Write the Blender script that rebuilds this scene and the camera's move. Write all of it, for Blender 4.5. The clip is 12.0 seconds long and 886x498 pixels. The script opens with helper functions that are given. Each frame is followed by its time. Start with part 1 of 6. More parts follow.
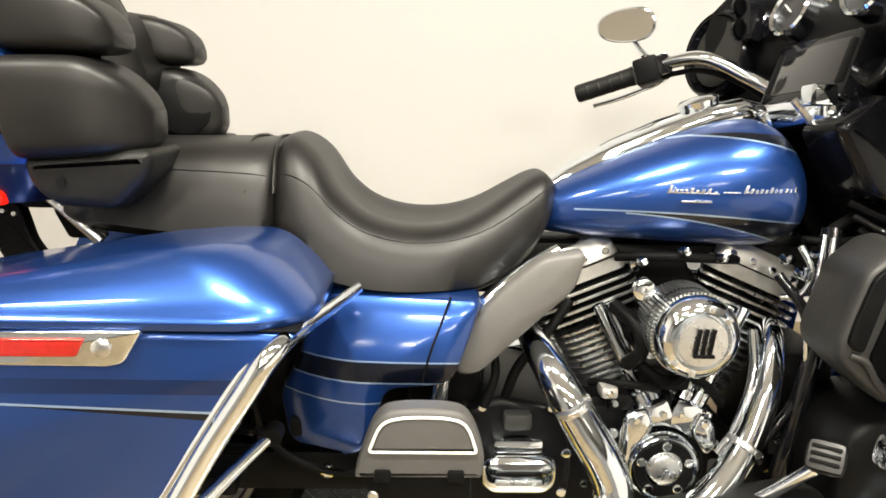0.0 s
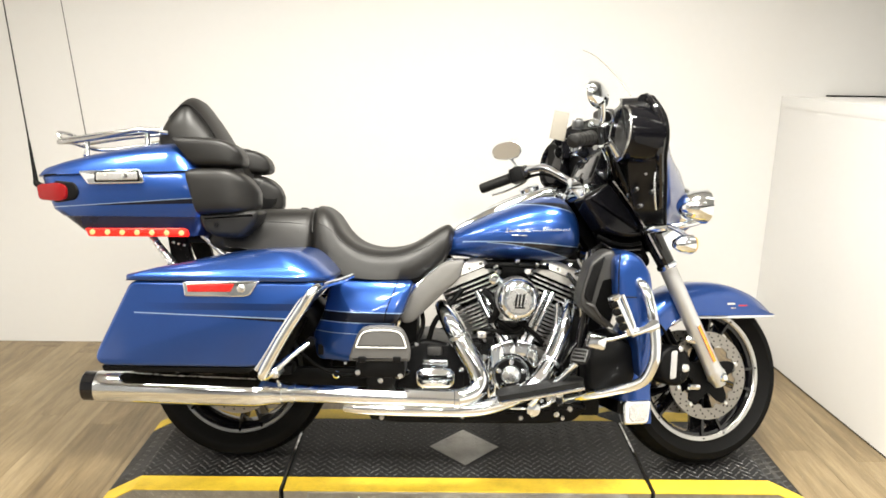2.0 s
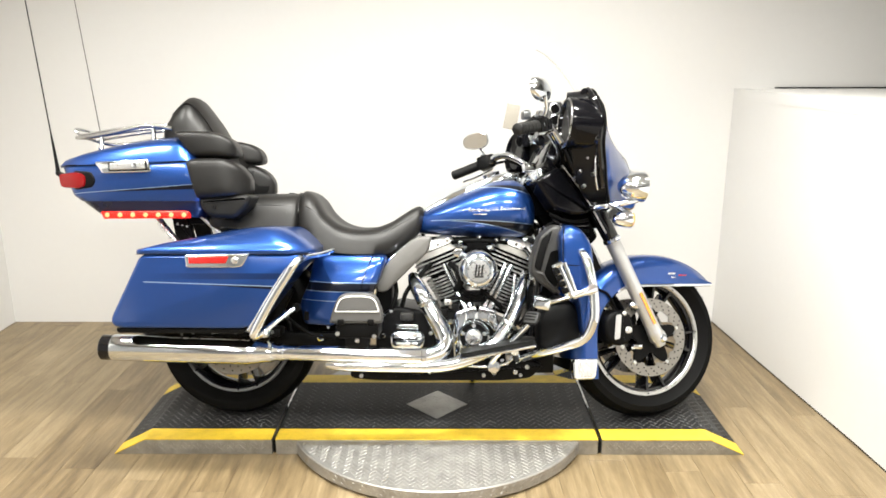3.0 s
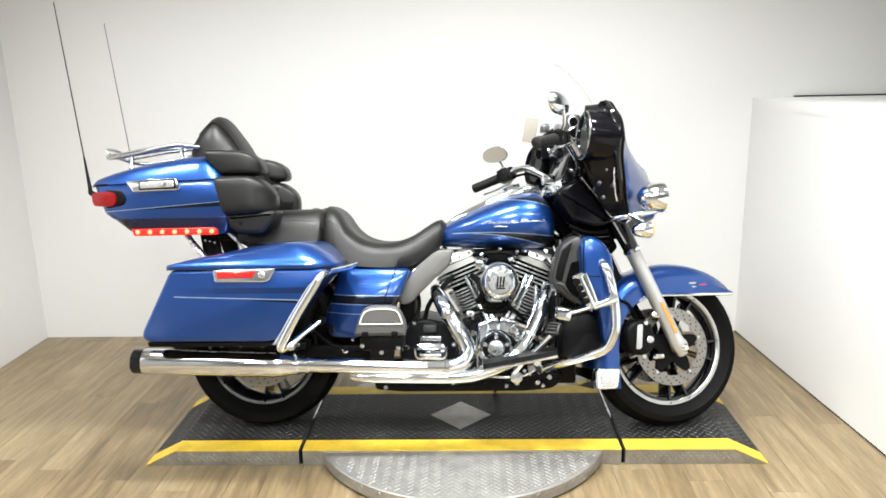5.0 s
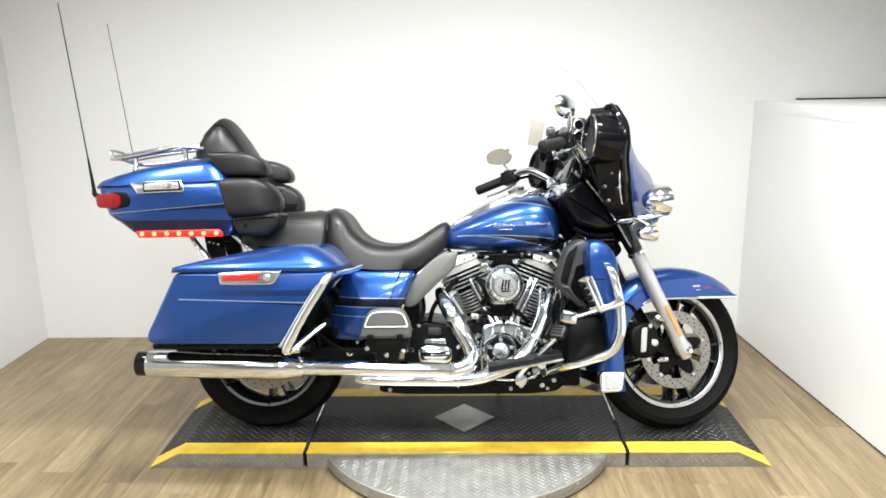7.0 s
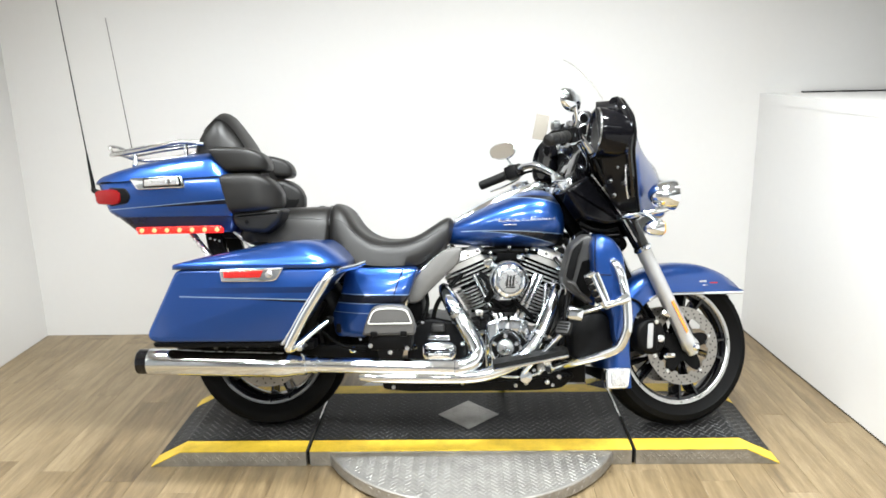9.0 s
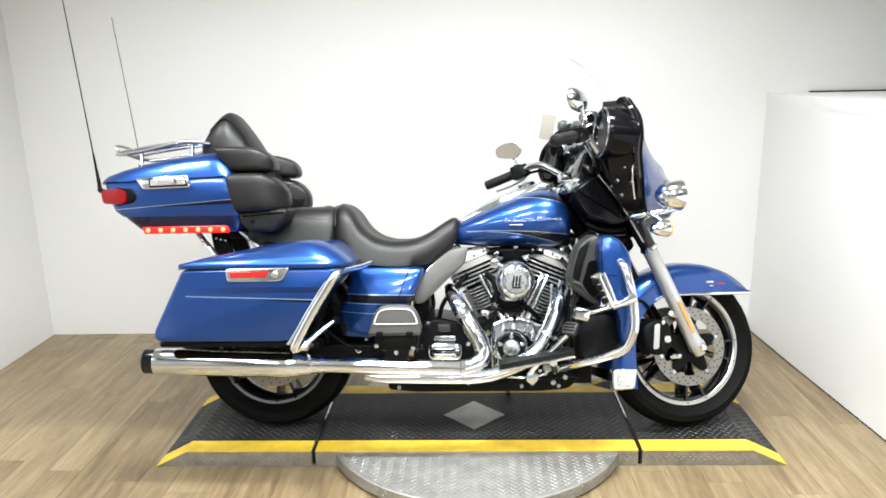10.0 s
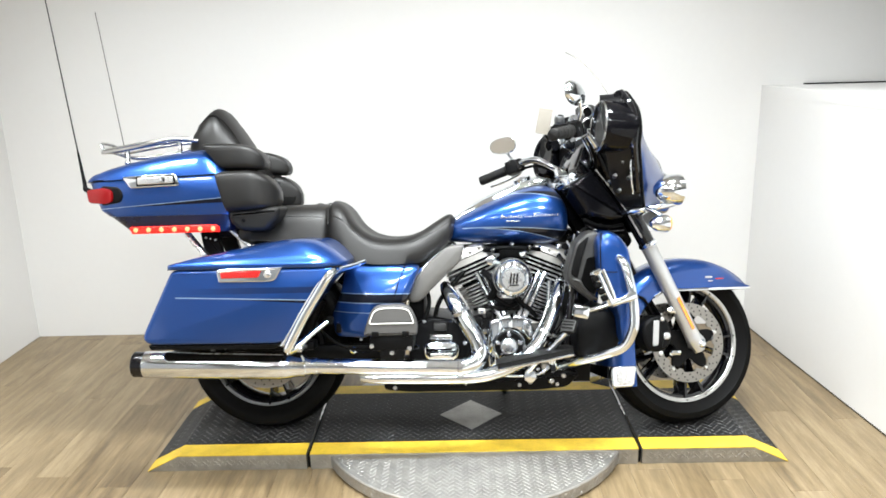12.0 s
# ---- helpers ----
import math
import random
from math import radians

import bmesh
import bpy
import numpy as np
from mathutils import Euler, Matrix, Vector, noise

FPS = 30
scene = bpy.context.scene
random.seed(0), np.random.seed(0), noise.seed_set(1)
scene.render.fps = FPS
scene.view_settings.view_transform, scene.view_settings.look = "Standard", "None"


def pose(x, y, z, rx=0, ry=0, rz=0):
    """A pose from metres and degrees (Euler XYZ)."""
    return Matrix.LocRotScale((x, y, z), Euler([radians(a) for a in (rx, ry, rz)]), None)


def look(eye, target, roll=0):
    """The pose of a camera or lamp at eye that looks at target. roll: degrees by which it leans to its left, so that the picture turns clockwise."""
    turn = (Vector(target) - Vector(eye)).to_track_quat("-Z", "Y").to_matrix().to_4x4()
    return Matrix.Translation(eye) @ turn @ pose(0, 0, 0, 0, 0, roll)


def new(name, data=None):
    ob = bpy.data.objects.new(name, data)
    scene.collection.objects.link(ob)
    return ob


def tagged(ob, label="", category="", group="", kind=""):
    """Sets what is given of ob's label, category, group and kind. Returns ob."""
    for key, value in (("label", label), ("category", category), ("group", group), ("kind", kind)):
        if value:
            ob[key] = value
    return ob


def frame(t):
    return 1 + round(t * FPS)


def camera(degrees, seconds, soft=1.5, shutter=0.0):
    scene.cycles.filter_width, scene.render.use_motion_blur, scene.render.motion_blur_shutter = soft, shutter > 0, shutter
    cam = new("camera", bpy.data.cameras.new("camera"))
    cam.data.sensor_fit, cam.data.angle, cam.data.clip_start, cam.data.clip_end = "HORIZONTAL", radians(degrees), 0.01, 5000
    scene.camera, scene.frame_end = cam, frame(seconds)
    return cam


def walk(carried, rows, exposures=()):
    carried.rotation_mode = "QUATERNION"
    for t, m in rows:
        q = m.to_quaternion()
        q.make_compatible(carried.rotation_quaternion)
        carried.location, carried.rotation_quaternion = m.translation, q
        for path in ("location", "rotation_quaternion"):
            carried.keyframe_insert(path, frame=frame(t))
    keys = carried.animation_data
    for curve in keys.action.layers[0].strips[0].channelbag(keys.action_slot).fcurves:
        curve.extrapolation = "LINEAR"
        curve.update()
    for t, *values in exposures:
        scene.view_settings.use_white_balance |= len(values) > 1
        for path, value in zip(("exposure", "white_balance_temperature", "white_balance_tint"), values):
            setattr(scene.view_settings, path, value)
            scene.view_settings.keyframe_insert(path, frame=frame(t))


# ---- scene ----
cam = camera(62.0, 12.0, soft=1.7)
PATH = [
    (0, (-0.28, -1.165, 1.264), (-0.221, 0.667, 0.463), 1.7),
    (0.2, (-0.256, -1.311, 1.272), (-0.132, 0.531, 0.504), -0.4),
    (0.5, (-0.202, -1.564, 1.318), (-0.053, 0.271, 0.539), -0.1),
    (0.7, (-0.209, -1.672, 1.32), (-0.041, 0.195, 0.625), 0.7),
    (1, (-0.154, -1.884, 1.391), (-0.144, 0.023, 0.791), -2.1),
    (1.2, (-0.152, -1.986, 1.388), (-0.156, -0.059, 0.853), -1.3),
    (1.5, (-0.107, -2.142, 1.417), (-0.121, -0.213, 0.889), 2.3),
    (1.7, (-0.127, -2.249, 1.411), (-0.096, -0.311, 0.921), 2.3),
    (2, (-0.111, -2.405, 1.437), (-0.091, -0.471, 0.929), 0.8),
    (2.5, (-0.057, -2.604, 1.443), (-0.036, -0.68, 0.899), -2.1),
    (3, (0.044, -2.749, 1.446), (0.031, -0.815, 0.935), -0.1),
    (3.5, (0.045, -2.787, 1.457), (0.008, -0.85, 0.96), -1),
    (5.5, (0.036, -2.792, 1.461), (-0.036, -0.85, 0.987), -1.2),
    (6, (0.024, -2.797, 1.471), (-0.046, -0.854, 1), -1.3),
    (6.5, (0.012, -2.794, 1.466), (-0.054, -0.851, 0.996), -1.4),
    (7, (0.006, -2.786, 1.473), (-0.051, -0.846, 0.991), -1),
    (9, (-0.009, -2.754, 1.468), (-0.066, -0.818, 0.973), -1.2),
    (9.5, (-0.013, -2.75, 1.47), (-0.08, -0.814, 0.975), -1.3),
    (10, (-0.015, -2.748, 1.47), (-0.084, -0.812, 0.973), -1.2),
    (10.5, (-0.017, -2.744, 1.467), (-0.091, -0.807, 0.972), -1.4),
    (11, (-0.026, -2.735, 1.473), (-0.096, -0.801, 0.969), -1.3),
    (11.5, (-0.024, -2.729, 1.469), (-0.096, -0.797, 0.959), -1.3),
    (12, (-0.045, -2.696, 1.468), (-0.081, -0.763, 0.956), -1.5),
]
EXPOSURES = [(0, -0.36, 7100, 7), (1.0, -0.24, 6900, 7), (2.5, -0.11, 6650, 7), (3.5, -0.12, 6350, 7), (5.5, -0.20, 6080, 6), (9.5, -0.20, 6010, 6), (11, -0.17, 5980, 6), (12, -0.15, 5980, 6)]
walk(cam, [(t, look(eye, target, roll)) for t, eye, target, roll in PATH], EXPOSURES)

# ---- light ----
world = bpy.data.worlds.new("world")
scene.world = world
world.use_nodes = True
world.node_tree.nodes["Background"].inputs[0].default_value = (1.0, 0.97, 0.93, 1)
world.node_tree.nodes["Background"].inputs[1].default_value = 0.05


def area_lamp(name, x, y, z, sx, sy, watts, target, colour=(1.0, 0.97, 0.92)):
    lamp = bpy.data.lights.new(name, "AREA")
    lamp.shape, lamp.size, lamp.size_y, lamp.energy, lamp.color = "RECTANGLE", sx, sy, watts, colour
    ob = new(name, lamp)
    ob.matrix_world = look((x, y, z), target)
    return ob


LAMPS = [(x, y, w * k) for y, w in ((-0.5, 50), (-2.2, 47), (-4.6, 72)) for x, k in ((-1.7, 0.66), (-0.45, 1.13), (0.75, 1.38), (1.9, 0.06))]
for lx, ly, watts in LAMPS:
    lamp = area_lamp("ceiling_lamp", lx, ly, 2.74, 0.55, 0.16, watts, (lx, ly + 0.15, 0))
    lamp.data.spread = radians(140)

# ---- materials ----


class Sock:
    """A value in a node tree, with arithmetic."""

    def __init__(self, tree, out):
        self.tree, self.out = tree, out

    def op(self, kind, *others):
        node = self.tree.nodes.new("ShaderNodeMath")
        node.operation = kind
        for i, v in enumerate((self, *others)):
            if isinstance(v, Sock):
                self.tree.links.new(v.out, node.inputs[i])
            else:
                node.inputs[i].default_value = v
        return Sock(self.tree, node.outputs[0])

    def __add__(self, o): return self.op("ADD", o)
    def __sub__(self, o): return self.op("SUBTRACT", o)
    def __mul__(self, o): return self.op("MULTIPLY", o)
    def above(self, o): return self.op("GREATER_THAN", o)
    def below(self, o): return self.op("LESS_THAN", o)
    def power(self, o): return self.op("POWER", o)
    def absolute(self): return self.op("ABSOLUTE")
    def most(self, o): return self.op("MAXIMUM", o)
    def least(self, o): return self.op("MINIMUM", o)


class Mat:
    """A Principled material built step by step."""

    def __init__(self, name, colour=(0.5, 0.5, 0.5), rough=0.5, metal=0.0, coat=0.0, coat_rough=0.04):
        self.m = bpy.data.materials.new(name)
        self.m.use_nodes = True
        self.t = self.m.node_tree
        self.b = self.t.nodes["Principled BSDF"]
        self.set("Base Color", (*colour, 1)).set("Roughness", rough).set("Metallic", metal)
        self.set("Coat Weight", coat).set("Coat Roughness", coat_rough)

    def set(self, key, v):
        if isinstance(v, Sock):
            self.t.links.new(v.out, self.b.inputs[key])
        else:
            self.b.inputs[key].default_value = v
        return self

    def coord(self, kind="Object"):
        node = self.t.nodes.new("ShaderNodeTexCoord")
        return node.outputs[kind]

    def axes(self, kind="Object"):
        sep = self.t.nodes.new("ShaderNodeSeparateXYZ")
        self.t.links.new(self.coord(kind), sep.inputs[0])
        return [Sock(self.t, o) for o in sep.outputs]

    def place(self):
        """The point in the world."""
        return self.t.nodes.new("ShaderNodeNewGeometry").outputs["Position"]

    def shifted(self, amount):
        """The object's own point, moved by a random step for each object."""
        r = self.rand() * amount
        both = self.t.nodes.new("ShaderNodeCombineXYZ")
        add = self.t.nodes.new("ShaderNodeVectorMath")
        for i in range(3):
            self.t.links.new(r.out, both.inputs[i])
        self.t.links.new(self.coord(), add.inputs[0])
        self.t.links.new(both.outputs[0], add.inputs[1])
        return add.outputs[0]

    def noise(self, scale, detail=4.0, rough=0.55, stretch=(1, 1, 1), kind="Object", vector=None):
        mapping = self.t.nodes.new("ShaderNodeMapping")
        mapping.inputs["Scale"].default_value = stretch
        self.t.links.new(vector or self.coord(kind), mapping.inputs[0])
        node = self.t.nodes.new("ShaderNodeTexNoise")
        node.inputs["Scale"].default_value, node.inputs["Detail"].default_value = scale, detail
        node.inputs["Roughness"].default_value = rough
        self.t.links.new(mapping.outputs[0], node.inputs["Vector"])
        return Sock(self.t, node.outputs[0])

    def rand(self):
        return Sock(self.t, self.t.nodes.new("ShaderNodeObjectInfo").outputs["Random"])

    def island(self):
        return Sock(self.t, self.t.nodes.new("ShaderNodeNewGeometry").outputs["Random Per Island"])

    def ramp(self, fac, stops):
        node = self.t.nodes.new("ShaderNodeValToRGB")
        els = node.color_ramp.elements
        while len(els) < len(stops):
            els.new(0.5)
        for el, (pos, c) in zip(els, stops):
            el.position, el.color = pos, (*c, 1) if len(c) == 3 else c
        self.t.links.new(fac.out, node.inputs[0])
        return Sock(self.t, node.outputs[0])

    def mix(self, fac, a, b):
        node = self.t.nodes.new("ShaderNodeMix")
        node.data_type = "RGBA"
        for v, i in ((fac, 0), (a, 6), (b, 7)):
            if isinstance(v, Sock):
                self.t.links.new(v.out, node.inputs[i])
            else:
                node.inputs[i].default_value = v if i == 0 else (*v, 1)
        return Sock(self.t, node.outputs[2])

    def bump(self, height, strength=0.2, distance=0.002):
        node = self.t.nodes.new("ShaderNodeBump")
        node.inputs["Strength"].default_value, node.inputs["Distance"].default_value = strength, distance
        self.t.links.new(height.out, node.inputs["Height"])
        self.t.links.new(node.outputs[0], self.b.inputs["Normal"])
        return self


def plain(name, colour, rough=0.5, metal=0.0, coat=0.0, wear=0.12, scale=40.0, relief=0.0, shine=0.5):
    """A surface with slight changes of tone and gloss."""
    mt = Mat(name, colour, rough, metal, coat).set("Specular IOR Level", shine)
    n = mt.noise(scale, 5) + mt.noise(scale * 0.13, 3)
    lo, hi = [c * (1 - wear) for c in colour], [min(1, c * (1 + wear)) for c in colour]
    mt.set("Base Color", mt.ramp(n * 0.5, [(0.3, lo), (0.7, hi)]))
    mt.set("Roughness", (n - 1.0) * (rough * 0.5) + rough)
    if relief:
        mt.bump(n, relief, 0.001)
    return mt.m


BLUE, DEEP = (0.0135, 0.064, 0.278), (0.006, 0.028, 0.10)


def paint(name, stripes=None):
    """Blue metallic lacquer. stripes(x, y, z) gives masks: black bands, silver pin lines."""
    mt = Mat(name, BLUE, 0.3, 0.78, 0.9, 0.11)
    flake = mt.noise(900, 1)
    tone = mt.noise(3.0, 2)
    base = mt.mix(flake, [c * 0.75 for c in BLUE], [min(1, c * 1.25) for c in BLUE])
    base = mt.mix((tone - 0.35) * 0.5, base, DEEP)
    if stripes:
        dark, line = stripes(*mt.axes())
        base = mt.mix(dark, base, (0.004, 0.006, 0.016))
        base = mt.mix(line, base, (0.35, 0.5, 0.75))
    mt.set("Base Color", base).set("Roughness", flake * 0.11 + 0.26)
    return mt.m


def band(v, lo, hi):
    return v.above(lo) * v.below(hi) if not isinstance(lo, Sock) and not isinstance(hi, Sock) else (v - lo).above(0.0) * (v - hi).below(0.0)


def tank_stripes(x, y, z):
    top = (x - 0.10) * (x - 0.10) * -0.25 + 0.768
    low = (x - 0.05) * (x - 0.05) * -0.62 + 0.764
    wedge = (z - top).below(0.0) * (z - low).above(0.0) * x.above(0.06)
    lines = ((z - top).absolute().below(0.0015) * x.above(-0.02)).most((z - low).absolute().below(0.0013) * x.above(0.06))
    g = (x - 0.255) * (x - 0.255) * -1.1 + 0.900
    h = g - (x - 0.17).most(0.0) * 0.13
    upper = (z - g).below(0.0) * (z - h).above(0.0) * x.above(0.17)
    lines = lines.most((z - h).absolute().below(0.0013) * x.above(0.14))
    return wedge.most(upper), lines


def bag_stripes(x, y, z):
    mid = x * -0.035 + 0.529
    sliver = (z - mid).below(0.0) * (z - (mid - (x + 0.86) * 0.034)).above(0.0) * x.above(-0.86)
    haze = band(z, 0.572, 0.592) * ((x + 0.98) * 1.6).least(0.55)
    lines = (z - mid).absolute().below(0.0016) * x.above(-0.98)
    return sliver.most(haze), lines


def pack_stripes(x, y, z):
    mid = x * 0.075 + 0.963
    sliver = (z - mid).below(0.0) * (z - (mid - (x + 1.25) * 0.045)).above(0.0) * x.above(-1.25)
    return sliver, (z - mid).absolute().below(0.001)


def cover_stripes(x, y, z):
    mid = x * -0.02 + 0.50
    black = (z - mid).above(0.0) * (z - mid).below(0.032)
    return black, ((z - mid).absolute().below(0.0014)).most((z - mid - 0.034).absolute().below(0.0012)).most((z - mid + 0.035).absolute().below(0.0012))


PAINT = paint("blue_lacquer")
PAINT_TANK, PAINT_BAG, PAINT_PACK = paint("blue_lacquer_tank", tank_stripes), paint("blue_lacquer_bag", bag_stripes), paint("blue_lacquer_trunk", pack_stripes)
PAINT_COVER = paint("blue_lacquer_cover", cover_stripes)
CHROME = plain("chrome", (0.84, 0.89, 0.95), 0.06, 1.0, wear=0.03, scale=12)
# Blue lacquer darkened: the shade on the down-facing tray is in the colour.
SHADED_BLUE = plain("shaded_blue_lacquer", (0.004, 0.007, 0.035), 0.3, 0.3, 0.4, wear=0.2)
STEEL = plain("brushed_steel", (0.72, 0.73, 0.74), 0.28, 1.0, wear=0.08, scale=60)
DULL = plain("dull_steel", (0.16, 0.165, 0.17), 0.35, 1.0, wear=0.15, scale=60)
SILVER = plain("silver_enamel", (0.54, 0.545, 0.55), 0.34, 0.75, 0.5, wear=0.05)
BLACK = plain("gloss_black", (0.004, 0.004, 0.005), 0.08, 0.0, wear=0.3)
SEMI = plain("semi_gloss_black", (0.0035, 0.0035, 0.0045), 0.11, 0.0, wear=0.3, shine=0.2)
MOULD = plain("moulded_black_plastic", (0.0035, 0.0035, 0.004), 0.34, 0.0, wear=0.3, scale=200, relief=0.06, shine=0.22)
TREAD = plain("worn_rubber_pad", (0.0045, 0.0043, 0.004), 0.62, wear=0.2, scale=90, relief=0.1, shine=0.15)
SATIN = plain("satin_black", (0.0038, 0.0038, 0.004), 0.42, 0.0, wear=0.3, shine=0.09)
ENGINE = plain("engine_black", (0.004, 0.004, 0.0045), 0.36, 0.0, wear=0.35, scale=90, relief=0.1, shine=0.12)
GREY = plain("grey_moulding", (0.10, 0.097, 0.093), 0.5, 0.0, wear=0.08, scale=250, relief=0.08)
BOARD = plain("dark_rubber_moulding", (0.060, 0.058, 0.056), 0.55, 0.0, wear=0.1, scale=250, relief=0.1)
HOLE = plain("black_cavity", (0.002, 0.002, 0.002), 0.9, shine=0.02)
VENT = plain("dark_grey_moulding", (0.017, 0.0165, 0.016), 0.5, 0.0, wear=0.1, scale=250, relief=0.08)
RUBBER = plain("rubber", (0.0030, 0.0030, 0.0030), 0.55, 0.0, wear=0.25, scale=120, relief=0.1, shine=0.07)
GRIP = plain("worn_grip_rubber", (0.0065, 0.0063, 0.006), 0.48, 0.0, wear=0.2, scale=120, relief=0.1, shine=0.3)
MACHINED = plain("machined_aluminium", (0.46, 0.46, 0.455), 0.24, 1.0, wear=0.12, scale=60)
REFLECTOR = plain("red_reflector", (0.38, 0.012, 0.010), 0.2, 0.0, 1.0, wear=0.25, scale=400)
ORANGE = plain("orange_reflector", (0.85, 0.24, 0.02), 0.25, 0.0, 0.8, wear=0.1, scale=300)
AMBER = plain("amber_lens", (0.8, 0.35, 0.03), 0.12, 0.0, 1.0, wear=0.1)
PALE = plain("pale_line", (0.75, 0.74, 0.70), 0.45, 0.0, wear=0.05)
CARD = plain("pale_card", (0.20, 0.185, 0.16), 0.7, 0.0, wear=0.06, shine=0.1)
# Dim tan base colour stands in for the mirror's floor reflection.
MIRROR = Mat("mirror_tan_reflection", (0.42, 0.385, 0.34), 0.03, 1.0).m
SCREEN = Mat("dark_screen", (0.012, 0.012, 0.014), 0.08, coat=1.0).m
DIAL = plain("dial_face", (0.02, 0.02, 0.022), 0.3, 0.0, 0.5)
glow = Mat("red_led_bar", (0.06, 0.002, 0.001), 0.3)
GLOW = glow.set("Emission Color", (1.0, 0.016, 0.006, 1)).set("Emission Strength", 1.7).m
glow = Mat("led_point", (0.2, 0.06, 0.02), 0.3)
POINT = glow.set("Emission Color", (1.0, 0.22, 0.09, 1)).set("Emission Strength", 3.6).m
glow = Mat("tail_lamp_lens", (0.15, 0.002, 0.003), 0.22, coat=0.25)
TAIL = glow.set("Emission Color", (1.0, 0.02, 0.012, 1)).set("Emission Strength", 0.05).m
glass = Mat("clear_glass", (0.95, 0.97, 0.97), 0.02)
GLASS = glass.set("Transmission Weight", 1.0).set("IOR", 1.3).m
glass = Mat("thin_clear_acrylic", (0.01, 0.01, 0.01), 0.03)
clear, blend = glass.t.nodes.new("ShaderNodeBsdfTransparent"), glass.t.nodes.new("ShaderNodeMixShader")
blend.inputs[0].default_value = 0.006
glass.t.links.new(clear.outputs[0], blend.inputs[1]), glass.t.links.new(glass.b.outputs[0], blend.inputs[2])
glass.t.links.new(blend.outputs[0], glass.t.nodes["Material Output"].inputs[0])
ACRYLIC = glass.m


def leather():
    mt = Mat("black_leather", (0.02, 0.019, 0.018), 0.42).set("Specular IOR Level", 0.36)
    grain, broad = mt.noise(420, 3), mt.noise(9, 3)
    mt.set("Base Color", mt.ramp(broad, [(0.3, (0.0034, 0.0032, 0.0031)), (0.75, (0.0100, 0.0092, 0.0086))]))
    mt.set("Roughness", broad * 0.14 + 0.35)
    vor = mt.t.nodes.new("ShaderNodeTexVoronoi")
    vor.inputs["Scale"].default_value = 620
    mt.t.links.new(mt.coord(), vor.inputs["Vector"])
    return mt.bump(Sock(mt.t, vor.outputs[0]) + grain * 0.6, 0.07, 0.0005).m


LEATHER = leather()


def wall_paint():
    mt = Mat("white_wall_paint", (0.82, 0.81, 0.79), 0.55)
    n = mt.noise(1.3, 3, kind="Generated") + mt.noise(30, 4) * 0.25
    mt.set("Base Color", mt.ramp(n * 0.75, [(0.25, (0.62, 0.61, 0.595)), (0.7, (0.665, 0.66, 0.65))]))
    return mt.bump(mt.noise(160, 4), 0.08, 0.001).m


def wood():
    mt = Mat("oak_plank", (0.4, 0.3, 0.2), 0.4)
    r = mt.rand()
    own = mt.shifted(23.0)
    cloud = mt.noise(1.1, 3, 0.6, (1.0, 0.7, 1.0), vector=mt.place())
    grain = mt.noise(5, 6, 0.7, (6.0, 0.55, 1.0), vector=own) + (r - 0.5) * 0.14 + (cloud - 0.5) * 0.35
    fine = mt.noise(70, 3, 0.6, (6.0, 0.5, 1.0), vector=own)
    a = mt.ramp(grain, [(0.26, (0.074, 0.051, 0.026)), (0.5, (0.186, 0.137, 0.073)), (0.76, (0.325, 0.253, 0.150))])
    b = mt.mix(fine * 0.4, a, (0.10, 0.068, 0.034))
    mt.set("Base Color", mt.mix(r * 0.16, b, (0.25, 0.20, 0.125)))
    mt.set("Roughness", fine * 0.2 + 0.28)
    return mt.bump(grain + fine * 0.4, 0.12, 0.001).m


def plate(name, colour, metal, rough):
    """Scuffed sheet metal or coated plate."""
    mt = Mat(name, colour, rough, metal)
    n, s = mt.noise(14, 5), mt.noise(60, 4, 0.6, (1, 6, 1))
    mt.set("Base Color", mt.ramp(n * 0.6 + s * 0.4, [(0.3, [c * 0.7 for c in colour]), (0.7, [min(1, c * 1.25) for c in colour])]))
    mt.set("Roughness", s * 0.3 + (rough - 0.12))
    return mt.bump(s, 0.1, 0.0006).m


WALL, WOOD = wall_paint(), wood()
# Unseen walls, darkened so the chrome reflects dark and bounce light stays low.
DARK = plain("dark_reflection_wall", (0.24, 0.24, 0.245), 0.6, wear=0.1, scale=3)
DIM = plain("dim_bounce_wall", (0.24, 0.235, 0.23), 0.6, wear=0.06, scale=3)
DISC = plain("disc_steel", (0.30, 0.288, 0.27), 0.4, 1.0, wear=0.1, scale=60)
ALLOY = plate("tread_aluminium", (0.36, 0.35, 0.33), 0.8, 0.42)
COATED = plate("black_coated_plate", (0.008, 0.008, 0.0085), 0.0, 0.5)
COATED.node_tree.nodes["Principled BSDF"].inputs["Specular IOR Level"].default_value = 0.38
EDGE = plate("dull_aluminium_edge", (0.33, 0.315, 0.285), 0.8, 0.42)
# Paler than the coated sheet: glare on the raised marks put into colour.
MARK_GLARE = plate("glare_pale_tread", (0.048, 0.047, 0.046), 0.0, 0.38)
CAST = plain("cast_alloy", (0.62, 0.61, 0.59), 0.36, 0.85, wear=0.12, scale=70, relief=0.05)
YELLOW = plate("yellow_safety_tape", (0.62, 0.43, 0.035), 0.0, 0.5)
SEAM = plain("matt_dark_brown", (0.02, 0.015, 0.01), 0.8)

